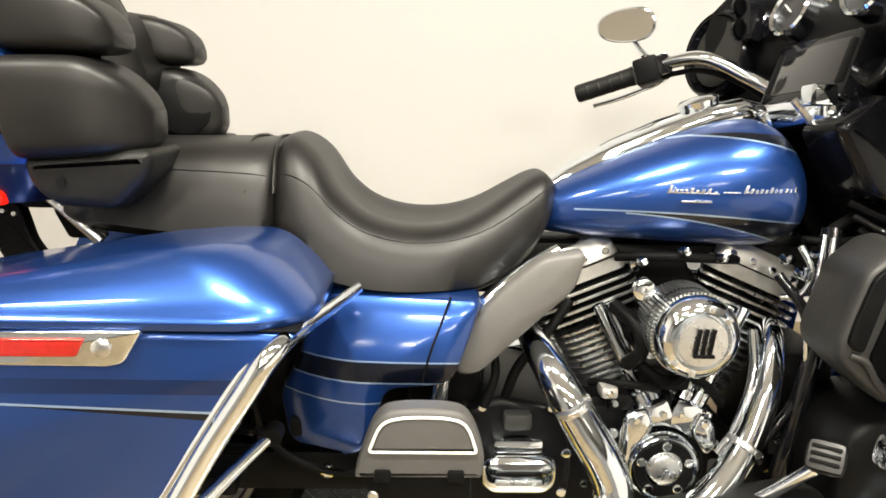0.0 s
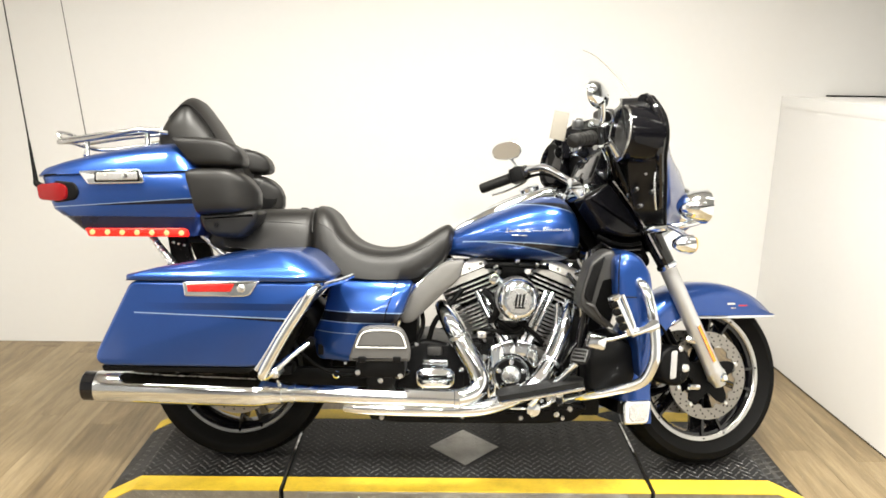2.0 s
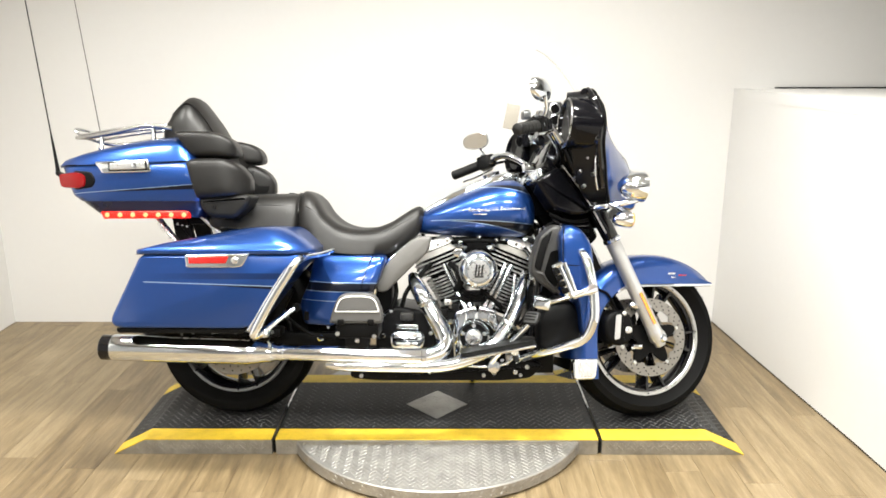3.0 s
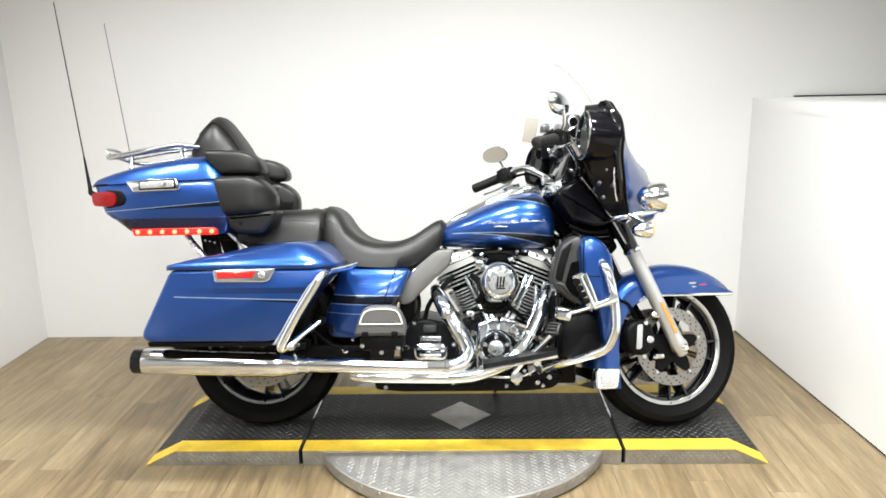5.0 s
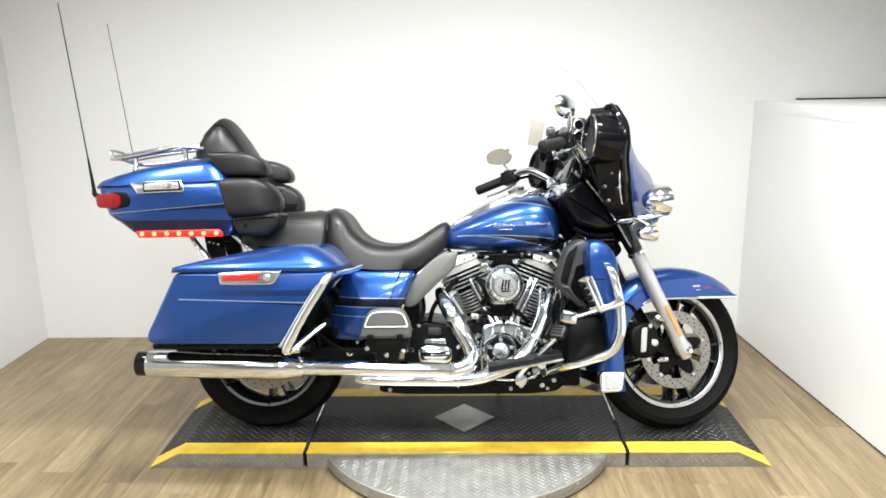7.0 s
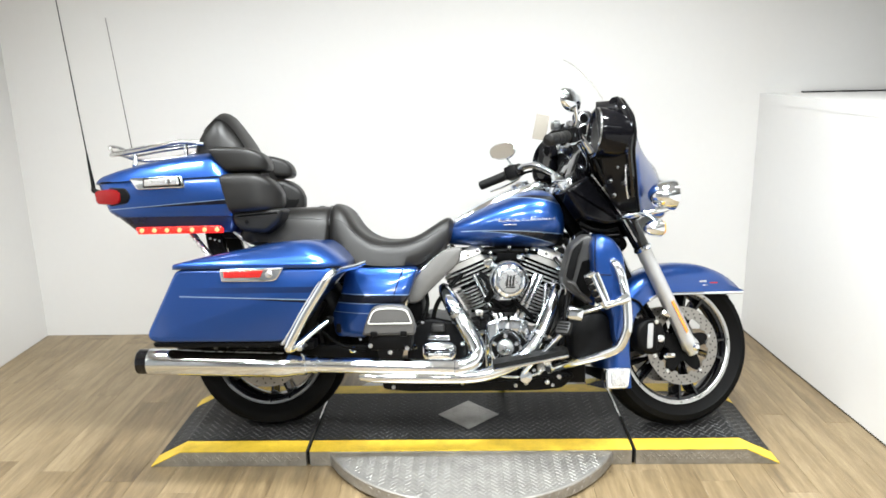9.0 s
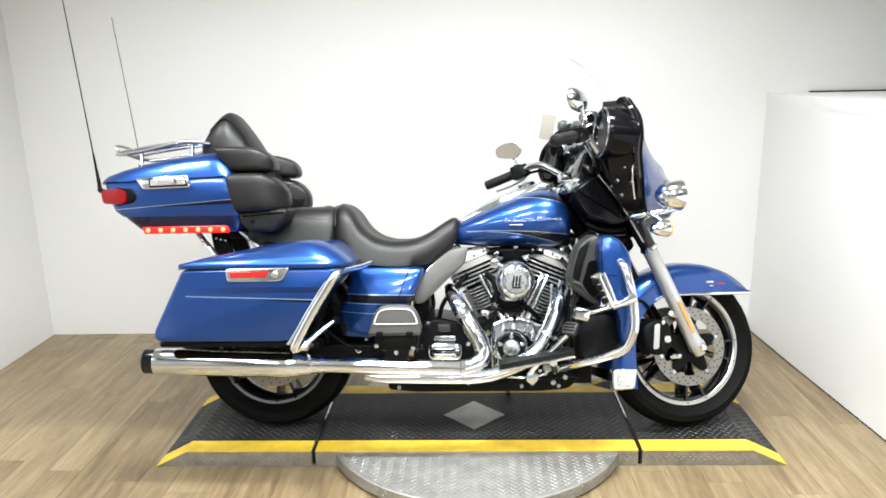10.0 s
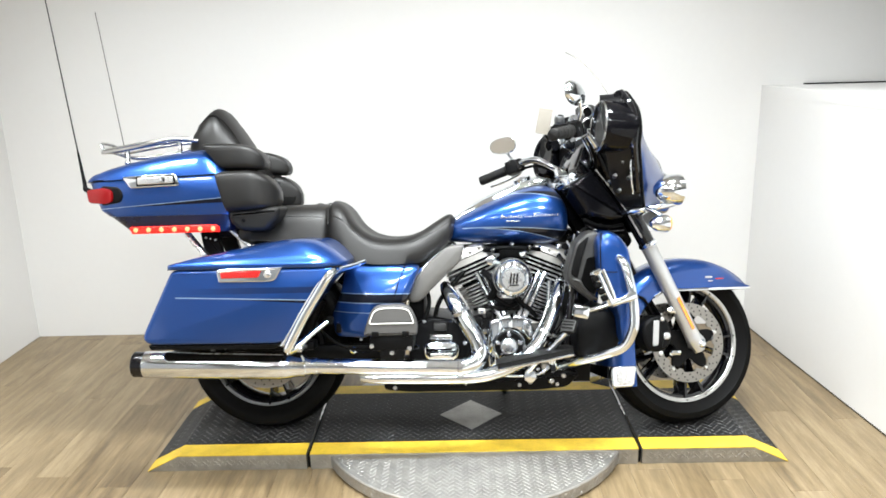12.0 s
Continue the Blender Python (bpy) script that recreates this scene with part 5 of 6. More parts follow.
def cylinder(sign):
    lean = radians(22.5) * sign
    m = Matrix.Translation(CRANK) @ Matrix.Rotation(lean, 4, "Y")
    cyl = part("cylinder", revolve([(0.058, 0.17), (0.060, 0.34)], m, 24), ENGINE, engine, "black finned cylinder")
    for k in range(11):
        z = 0.185 + 0.0135 * k
        w = 0.062 + 0.018 * k / 10
        d = 0.080 + 0.010 * k / 10
        ring = fillet([(-w, -d), (w, -d), (w, d), (-w, d)], 0.045, 5)
        fin = skin([[m @ Vector((p.x * q, p.y * q, zz)) for p in ring] for q, zz in ((0.985, z), (1.0, z + 0.0014), (1.0, z + 0.0030), (0.985, z + 0.0044))])
        f = part("cooling_fin", fin, ENGINE, cyl)
        edge = skin([[m @ Vector((p.x * q, p.y * q, zz)) for p in ring] for q, zz in ((0.99, z - 0.0002), (1.006, z + 0.0008), (1.006, z + 0.0042), (0.99, z + 0.0052))])
        part("fin_edge", edge, STEEL, f)
    headp = part("cylinder_head", revolve([(0.065, 0.335), (0.068, 0.41)], m, 24), ENGINE, cyl)
    for k in range(4):
        z = 0.342 + 0.0155 * k
        w = 0.098
        ring = fillet([(-w, -w * 0.95), (w, -w * 0.95), (w, w * 0.95), (-w, w * 0.95)], 0.03, 4)
        part("head_fin", skin([[m @ Vector((p.x * q, p.y * q, zz)) for p in ring] for q, zz in ((0.985, z), (1.0, z + 0.002), (1.0, z + 0.005), (0.985, z + 0.007))]), ENGINE, headp)
        part("fin_edge", skin([[m @ Vector((p.x * q, p.y * q, zz)) for p in ring] for q, zz in ((0.994, z + 0.0008), (1.005, z + 0.0016), (1.005, z + 0.0056), (0.994, z + 0.0064))]), STEEL, headp)
    rock = skin([[m @ Vector((p.x, p.y, zz)) for p in fillet([(-w, -d), (w, -d), (w, d), (-w, d)], 0.022, 4)] for w, d, zz in ((0.088, 0.085, 0.405), (0.088, 0.085, 0.428), (0.083, 0.080, 0.432), (0.080, 0.078, 0.452), (0.066, 0.062, 0.468))])
    rb = part("rocker_cover", rock, CAST, cyl, "satin silver rocker cover")
    part("cover_joint", skin([[m @ Vector((p.x, p.y, zz)) for p in fillet([(-w, -d), (w, -d), (w, d), (-w, d)], 0.022, 4)] for w, d, zz in ((0.0885, 0.0855, 0.4285), (0.0885, 0.0855, 0.4312))]), SATIN, rb)
    for u in (-0.06, -0.02, 0.02, 0.06):
        bolt(m @ Vector((u, -0.080, 0.442)), m.to_3x3() @ Vector((0, -0.9, 0.5)), 0.0065, 0.006, rb, CHROME)
    part("port_bolt", revolve([(0.018, 0.0), (0.018, 0.02), (0.012, 0.026), (0, 0.026)], aim(m @ Vector((-sign * 0.10, -0.05, 0.40)), (-sign * 0.5, -0.9, 0.1)), 14), CHROME, cyl)
    return m


frames = {sign: cylinder(sign) for sign in (-1, 1)}
for sign, (base, top) in ((-1, (Vector((0.115, -0.150, 0.425)), Vector((0.028, -0.112, 0.600)))), (1, (Vector((0.198, -0.150, 0.425)), Vector((0.288, -0.112, 0.595))))):
    for k in range(2):
        off = Vector((0.022 * k * -sign, 0.012 * k, 0.0))
        d = (top - base).normalized()
        rod = part("pushrod_tube", sweep([base + off, (base + off).lerp(top + off, 0.5), top + off], 0.0108, 12, 2), CHROME, engine, "chrome pushrod tube")
        part("collar", revolve([(0.011, -0.014), (0.016, -0.011), (0.016, 0.011), (0.011, 0.014)], aim(base + off + d * 0.02, d), 14), CHROME, rod)
        part("collar", revolve([(0.011, -0.006), (0.014, -0.004), (0.014, 0.004), (0.011, 0.006)], aim(base + off + d * 0.075, d), 14), CHROME, rod)
    lm = Matrix.Translation(base + Vector((-0.008 * sign, 0.008, -0.012))) @ Matrix.Rotation(radians(22) * sign, 4, "Y")
    lb = part("lifter_block", block(-0.036, 0.036, -0.024, 0.03, -0.036, 0.024, 0.010, m=lm), CHROME, engine, "chrome lifter block")
    for u in (-0.02, 0.02):
        bolt(lm @ Vector((u, -0.024, 0.0)), (0, -1, 0), 0.006, 0.006, lb)
gear = part("gear_cover", pillow(fillet([(0.072, 0.235), (0.205, 0.240), (0.226, 0.315), (0.212, 0.372), (0.150, 0.392), (0.085, 0.372)], 0.03), -0.12, -0.166, 0.012, 0.003), SATIN, engine, "black gear case cover with chrome rims")
part("cover_column", pillow(fillet([(0.066, 0.232), (0.098, 0.232), (0.094, 0.318), (0.104, 0.372), (0.126, 0.398), (0.112, 0.436), (0.070, 0.424), (0.062, 0.350)], 0.014), -0.14, -0.180, 0.010, 0.003), CHROME, gear, "chrome column of the gear cover")
part("cover_lobe", pillow(fillet([(0.188, 0.392), (0.216, 0.346), (0.238, 0.362), (0.228, 0.412), (0.204, 0.428)], 0.012), -0.14, -0.178, 0.010, 0.003), CHROME, gear, "chrome lobe of the gear cover")
tm = aim(Vector((0.141, -0.176, 0.332)), (0, -1, 0))
timer = part("timer_cover", revolve([(0.062, 0), (0.062, 0.012), (0.057, 0.018), (0.052, 0.016), (0.0, 0.014)], tm, 40), CHROME, engine, "black and chrome round timer cover")
part("black_ring", revolve([(0.052, 0.0155), (0.051, 0.019), (0.033, 0.019), (0.032, 0.0155), (0.052, 0.0155)], tm, 40), SATIN, timer)
part("centre_boss", revolve([(0.027, 0.014), (0.026, 0.021), (0.023, 0.023), (0.0, 0.023)], tm, 32), STEEL, timer)
for k in range(5):
    a = 2 * math.pi * k / 5 + 0.3
    bolt(tm @ Vector((0.043 * math.cos(a), 0.043 * math.sin(a), 0.016)), (0, -1, 0), 0.0085, 0.007, timer)
for x, z in ((0.082, 0.252), (0.198, 0.258), (0.222, 0.372), (0.208, 0.408), (0.092, 0.415), (0.078, 0.335)):
    bolt(Vector((x, -0.179, z)), (0, -1, 0), 0.007, 0.006, gear)
CRATE = [(-0.005, 0.435, 0.05, 0.035), (0.045, 0.455, 0.04, 0.03), (0.33, 0.395, 0.04, 0.05)]
for x, z, w, h in CRATE:
    part("engine_cover", block(x, x + w, -0.165, -0.12, z - h, z, 0.009), SATIN, engine)
for x, z, r in ((0.01, 0.42, 0.008), (0.055, 0.44, 0.007), (0.345, 0.375, 0.008), (0.30, 0.325, 0.010), (0.285, 0.30, 0.008), (0.03, 0.33, 0.009), (0.015, 0.28, 0.008), (0.045, 0.225, 0.009), (0.25, 0.235, 0.009), (0.055, 0.385, 0.010), (0.245, 0.355, 0.010), (0.255, 0.285, 0.009)):
    bolt(Vector((x, -0.164 if z > 0.36 else -0.145, z)), (0, -1, 0.1), r, 0.009, engine, CHROME)
HOSES = [([(0.06, -0.10, 0.53), (0.105, -0.155, 0.50), (0.15, -0.16, 0.475), (0.19, -0.15, 0.50)], 0.010, RUBBER), ([(0.02, -0.12, 0.46), (0.07, -0.165, 0.475), (0.13, -0.165, 0.465)], 0.007, RUBBER),
         ([(0.25, -0.14, 0.43), (0.215, -0.165, 0.47), (0.175, -0.16, 0.50), (0.17, -0.14, 0.54)], 0.008, RUBBER), ([(0.335, -0.12, 0.66), (0.375, -0.15, 0.60), (0.385, -0.16, 0.52), (0.36, -0.17, 0.44), (0.31, -0.175, 0.37)], 0.009, BLACK),
         ([(-0.02, -0.10, 0.60), (-0.06, -0.14, 0.56), (-0.11, -0.15, 0.50), (-0.13, -0.14, 0.44)], 0.009, RUBBER), ([(-0.16, -0.12, 0.55), (-0.15, -0.155, 0.49), (-0.17, -0.165, 0.43)], 0.008, RUBBER),
         ([(0.30, -0.16, 0.25), (0.25, -0.18, 0.225), (0.18, -0.17, 0.215), (0.10, -0.165, 0.22)], 0.006, CHROME), ([(0.37, -0.12, 0.71), (0.385, -0.14, 0.67), (0.37, -0.14, 0.63), (0.345, -0.12, 0.62)], 0.006, CHROME),
         ([(0.06, -0.09, 0.68), (0.12, -0.13, 0.69), (0.20, -0.13, 0.688), (0.27, -0.10, 0.68)], 0.008, RUBBER)]
HOSES += [([(0.300, -0.125, 0.560), (0.290, -0.165, 0.490), (0.262, -0.185, 0.410), (0.232, -0.190, 0.360)], 0.0085, CHROME), ([(0.322, -0.10, 0.545), (0.300, -0.150, 0.455), (0.276, -0.170, 0.380), (0.262, -0.165, 0.320)], 0.006, STEEL),
          ([(0.392, -0.150, 0.735), (0.376, -0.175, 0.670), (0.364, -0.180, 0.600), (0.372, -0.175, 0.520)], 0.0045, CHROME), ([(0.408, -0.150, 0.730), (0.392, -0.178, 0.655), (0.384, -0.180, 0.575)], 0.0040, STEEL),
          ([(0.055, -0.12, 0.600), (0.085, -0.168, 0.575), (0.092, -0.172, 0.535), (0.075, -0.150, 0.505)], 0.013, SATIN)]
for x, z, w, h in ((0.236, 0.328, 0.030, 0.034), (0.262, 0.262, 0.040, 0.026), (0.030, 0.470, 0.030, 0.022)):
    cast = part("cast_boss", block(x, x + w, -0.172, -0.13, z - h, z, 0.008), CAST, engine, "cast alloy boss")
    bolt(Vector((x + w / 2, -0.171, z - h / 2)), (0, -1, 0), 0.006, 0.006, cast, CHROME)
for pts, r, mt in HOSES:
    part("hose", sweep(pts, r, 10, 5), mt, engine)
for x, z, r in ((0.335, 0.69, 0.010), (0.365, 0.665, 0.012), (0.40, 0.645, 0.009), (0.385, 0.70, 0.007), (0.09, 0.682, 0.008), (0.225, 0.69, 0.008), (0.16, 0.70, 0.009)):
    part("hose_clip", revolve([(r, 0), (r, 0.014), (r * 0.7, 0.02), (0, 0.021)], aim(Vector((x, -0.135, z)), (0.1, -1, 0.2)), 14), CHROME, engine)
part("oil_filter", revolve([(0.036, 0), (0.038, 0.01), (0.038, 0.075), (0.03, 0.085), (0.0, 0.086)], aim(Vector((0.30, -0.06, 0.30)), (0.75, -0.6, 0.2)), 28), BLACK, engine)
part("wiring_box", block(0.10, 0.19, -0.15, -0.10, 0.455, 0.50, 0.01), SATIN, engine)

am = aim(Vector((0.156, -0.135, 0.585)), (0, -1, 0)) @ Matrix.Diagonal((0.85, 0.85, 1.10, 1))
cleaner = part("air_cleaner", revolve([(0.045, -0.05), (0.066, 0.0), (0.070, 0.012), (0.070, 0.082), (0.078, 0.086)], am, 48), SATIN, engine, "round chrome air cleaner with pleated filter")
for k in range(64):
    a = 2 * math.pi * k / 64
    pleat = block(0.068, 0.0825, -0.0024, 0.0024, 0.014, 0.085, 0.0, m=am @ Matrix.Rotation(a, 4, "Z"))
    if k == 0:
        first = part("filter_pleat", pleat, STEEL, cleaner, smooth=0)
    else:
        pleat.free()
        o = new("filter_pleat", first.data)
        o.parent = cleaner
        o.matrix_basis = am @ Matrix.Rotation(a, 4, "Z") @ am.inverted()
cover = part("cover_plate", revolve([(0.077, 0.082), (0.080, 0.088), (0.080, 0.097), (0.077, 0.106), (0.070, 0.114), (0.062, 0.119), (0.055, 0.120), (0.052, 0.117), (0.050, 0.112), (0.0, 0.112)], am, 56), CHROME, cleaner, "domed chrome cover plate")
part("centre_disc", revolve([(0.0475, 0.110), (0.0475, 0.121), (0.0455, 0.1235), (0.0, 0.1245)], am, 48), STEEL, cover, "brushed steel disc with a dark emblem")
for k in range(10):
    a = 2 * math.pi * k / 10
    if k % 5 < 2:
        part("raised_mark", block(-0.005, 0.005, 0.056, 0.068, 0.117, 0.1215, 0.001, m=am @ Matrix.Rotation(a + 2.3, 4, "Z")), STEEL, cover)
for dx in (-0.014, -0.001, 0.012):
    bar = block(dx - 0.0032, dx + 0.0032, -0.027, 0.020, 0.124, 0.1295, 0.0008)
    for v in bar.verts:
        v.co.x += v.co.y * 0.12
    bmesh.ops.transform(bar, matrix=am @ pose(0, 0, 0, 0, 0, 180), verts=bar.verts)
    part("emblem_bar", bar, SATIN, cover)
part("emblem_bar", block(-0.021, 0.018, 0.0215, 0.0275, 0.124, 0.1295, 0.0008, m=am @ pose(0, 0, 0, 0, 0, 180)), SATIN, cover)
part("breather_bolt", revolve([(0.018, 0.0), (0.018, 0.01), (0.010, 0.014), (0.0, 0.012)], aim(Vector((0.082, -0.185, 0.648)), (0, -1, 0)), 18), CHROME, cleaner)
part("breather_arm", sweep([(0.082, -0.18, 0.648), (0.10, -0.17, 0.64), (0.12, -0.16, 0.62)], [0.019, 0.013, 0.012], 12), CHROME, cleaner)
part("intake_elbow", sweep([(0.10, -0.05, 0.56), (0.10, -0.10, 0.555), (0.11, -0.13, 0.56)], 0.032, 16), SATIN, engine)

box = part("gearbox", pillow(fillet([(-0.235, 0.20), (-0.02, 0.20), (-0.005, 0.32), (-0.03, 0.42), (-0.15, 0.445), (-0.225, 0.40)], 0.03), 0.13, -0.152, 0.015), ENGINE, bike, "black gearbox with chrome end cover")
tc = part("end_cover", pillow(fillet([(-0.172, 0.300), (-0.155, 0.282), (-0.060, 0.282), (-0.042, 0.300), (-0.042, 0.338), (-0.060, 0.352), (-0.155, 0.352), (-0.172, 0.338)], 0.012), -0.148, -0.198, 0.014, 0.004), CHROME, box, "ribbed chrome end cover")
part("cover_rib", block(-0.148, -0.068, -0.206, -0.195, 0.304, 0.312, 0.003), STEEL, tc)
part("cover_rib", block(-0.148, -0.068, -0.206, -0.195, 0.322, 0.330, 0.003), SATIN, tc)
part("upper_cover", block(-0.152, -0.066, -0.185, -0.145, 0.353, 0.378, 0.008), CHROME, box)
part("dipstick_plug", block(-0.135, -0.085, -0.175, -0.14, 0.39, 0.42, 0.008), VENT, box)
for x, z in ((-0.20, 0.41), (-0.20, 0.33), (-0.195, 0.26), (-0.03, 0.41), (-0.02, 0.34), (-0.025, 0.265), (-0.17, 0.425), (-0.05, 0.425)):
    bolt(Vector((x, -0.150, z)), (0, -1, 0), 0.009, 0.008, box, CHROME)
low = part("lower_frame", pillow(fillet([(-0.33, 0.165), (-0.22, 0.155), (0.25, 0.155), (0.36, 0.165), (0.41, 0.215), (0.36, 0.24), (-0.32, 0.245)], 0.02), 0.13, -0.15, 0.015), SATIN, bike, "black lower frame and sump")
for x, z, r in ((-0.285, 0.175, 0.008), (0.22, 0.19, 0.010), (0.30, 0.19, 0.010), (0.345, 0.21, 0.009), (0.27, 0.225, 0.008), (0.32, 0.178, 0.008), (0.18, 0.178, 0.008)):
    bolt(Vector((x, -0.149, z)), (0, -1, 0), r, 0.008, low, STEEL)


# -- boards, pedal, engine guard, lower fairings --
def rider_board(s):
    m = Matrix.Translation((0.225, s * 0.285, 0.305)) @ pose(0, 0, 0, 0, -10.5, 0)
    o = [(0.135, -0.055), (0.145, 0.0), (0.12, 0.058), (-0.12, 0.058), (-0.14, 0.03), (-0.14, -0.05), (-0.12, -0.058)]
    o = fillet([(x, y * -s) for x, y in o], 0.02)
    b = part("rider_footboard", skin([[m @ Vector((p.x, p.y, z)) for p in o] for z in (-0.010, -0.002)]), CHROME, bike, "long footboard with black rubber pad", smooth=30)
    part("rubber_pad", skin([[m @ Vector((p.x, p.y, z)) for p in inset(o, 0.004)] for z in (-0.003, 0.012, 0.016)]), TREAD, b, smooth=30)
    part("edge_trim", sweep([m @ Vector((-0.13, s * 0.061, -0.004)), m @ Vector((0.0, s * 0.062, -0.004)), m @ Vector((0.13, s * 0.057, -0.004))], 0.0055, 8), CHROME, b)
    part("mount", sweep([(0.31, s * 0.14, 0.235), (0.30, s * 0.20, 0.25), (0.29, s * 0.25, 0.285)], [0.02, 0.016, 0.014], 12), CHROME, b)
    return b


for s in (-1, 1):
    rider_board(s)
pedal = part("brake_pedal", sweep([(0.205, -0.20, 0.235), (0.247, -0.25, 0.296), (0.290, -0.275, 0.338), (0.336, -0.305, 0.396)], [0.012, 0.010, 0.011, 0.011], 12), CHROME, bike, "chrome brake pedal with rubber pad")
part("pedal_pad", block(-0.028, 0.028, -0.026, 0.026, -0.010, 0.010, 0.014, m=aim(Vector((0.343, -0.318, 0.421)), (-0.45, -0.62, 0.62))), VENT, pedal, "ribbed rubber pedal pad")
for k in (-1, 0, 1):
    part("pad_rib", block(-0.021, 0.021, k * 0.012 - 0.003, k * 0.012 + 0.003, 0.009, 0.0125, 0.0012, m=aim(Vector((0.343, -0.318, 0.421)), (-0.45, -0.62, 0.62))), RUBBER, pedal)
part("pedal_pivot", revolve([(0.024, -0.02), (0.026, 0.0), (0.022, 0.012), (0.0, 0.014)], aim(Vector((0.215, -0.20, 0.222)), (0, -1, 0)), 24), CHROME, pedal)


def engine_guard(s):
    g = part("engine_guard", sweep([(0.44, s * 0.12, 0.66), (0.478, s * 0.24, 0.668), (0.500, s * 0.345, 0.664), (0.520, s * 0.395, 0.635), (0.538, s * 0.418, 0.55), (0.546, s * 0.422, 0.465), (0.540, s * 0.418, 0.415), (0.515, s * 0.402, 0.362), (0.455, s * 0.355, 0.326), (0.380, s * 0.28, 0.288), (0.31, s * 0.17, 0.245)], 0.0160, 16, 6), CHROME, bike, "chrome engine guard tube")
    peg0, peg1 = Vector((0.412, s * 0.452, 0.622)), Vector((0.462, s * 0.452, 0.515))
    d = (peg1 - peg0).normalized()
    peg = part("highway_peg", sweep([peg0, peg0.lerp(peg1, 0.5), peg1], 0.014, 12, 2), CHROME, g, "chrome highway peg with rubber inserts")
    part("peg_end", revolve([(0.0, -0.006), (0.018, -0.004), (0.022, 0.003), (0.018, 0.01)], aim(peg0, d), 16), CHROME, peg)
    for k in range(4):
        c = peg0.lerp(peg1, 0.18 + 0.2 * k)
        part("rubber_insert", block(-0.013, 0.013, -0.011, 0.011, -0.009, 0.009, 0.004, m=aim(c + Vector((-0.012, s * 0.006, -0.004)), d)), RUBBER, peg)
    part("peg_rail", sweep([peg0 + Vector((0.022, 0, 0.006)), peg0.lerp(peg1, 0.5) + Vector((0.02, 0, 0.006)), peg1 + Vector((0.018, 0, -0.005))], 0.0075, 10, 2), CHROME, peg)
    part("peg_clamp", sweep([peg1 + Vector((0.0, 0, 0.0)), (0.50, s * 0.445, 0.525), (0.54, s * 0.42, 0.537)], [0.014, 0.012, 0.021], 14), CHROME, g)
    part("heel_arm", sweep([peg1, (0.42, s * 0.455, 0.502), (0.385, s * 0.455, 0.494)], 0.007, 10), CHROME, g)
    part("heel_rest", block(-0.026, 0.026, -0.022, 0.022, -0.022, 0.022, 0.010, m=Matrix.Translation((0.362, s * 0.452, 0.492)) @ pose(0, 0, 0, 0, 12, 0)), CHROME, g)
    return g


def lower_fairing(s):
    o = fillet([(0.462, 0.757), (0.512, 0.738), (0.545, 0.690), (0.556, 0.60), (0.553, 0.50), (0.540, 0.405), (0.522, 0.352), (0.512, 0.385), (0.506, 0.460), (0.482, 0.535), (0.436, 0.612), (0.431, 0.725)], 0.02)
    f = part("lower_fairing", cushion(o, s * 0.20, s * 0.372, 0.035, 0.16, 0.004), PAINT, bike, "blue lower fairing leg shield", smooth=60)
    part("panel_gap", sweep([(0.447, s * 0.373, 0.745), (0.443, s * 0.376, 0.68), (0.444, s * 0.376, 0.622)], 0.002, 6), SATIN, f)
    part("panel_gap", sweep([(0.436, s * 0.374, 0.614), (0.47, s * 0.3765, 0.613), (0.50, s * 0.376, 0.612)], 0.0018, 6), SATIN, f)
    part("recess", pillow(fillet([(0.494, 0.655), (0.512, 0.668), (0.526, 0.64), (0.535, 0.56), (0.530, 0.47), (0.512, 0.44), (0.505, 0.50), (0.500, 0.58)], 0.012), s * 0.36, s * 0.3765, 0.002), PAINT, f)
    v = fillet([(0.447, 0.752), (0.416, 0.750), (0.369, 0.711), (0.348, 0.640), (0.338, 0.600), (0.343, 0.572), (0.385, 0.535), (0.430, 0.500), (0.446, 0.55), (0.444, 0.65)], 0.014)
    vent = part("vent_panel", cushion(v, s * 0.20, s * 0.318, 0.022, 0.12, 0.001), VENT, bike, "dark grey vent panel of the lower fairing", smooth=60)
    # No real opening: a near-black slab paints the shade inside it.
    part("vent_opening_shade", pillow(fillet([(0.441, 0.665), (0.408, 0.658), (0.386, 0.582), (0.394, 0.560), (0.430, 0.530), (0.441, 0.56)], 0.008), s * 0.31, s * 0.3255, 0.001), HOLE, vent)
    part("vent_cover", pillow(fillet([(0.414, 0.736), (0.376, 0.704), (0.357, 0.640), (0.349, 0.602), (0.374, 0.588), (0.390, 0.655)], 0.010), s * 0.31, s * 0.3265, 0.003), SATIN, vent, "satin black cover of the air vent")
    part("vent_rib", sweep([(0.358, s * 0.318, 0.585), (0.378, s * 0.322, 0.578), (0.39, s * 0.322, 0.562), (0.41, s * 0.318, 0.535), (0.442, s * 0.312, 0.512)], 0.006, 8), VENT, vent)
    g = fillet([(0.366, 0.40), (0.386, 0.452), (0.43, 0.478), (0.48, 0.485), (0.525, 0.44), (0.530, 0.36), (0.508, 0.305), (0.43, 0.278), (0.372, 0.30)], 0.03)
    part("storage_box", cushion(g, s * 0.12, s * 0.30, 0.05, 0.2, 0.012), SATIN, bike, "black glove box below the vent", smooth=60)
    return f


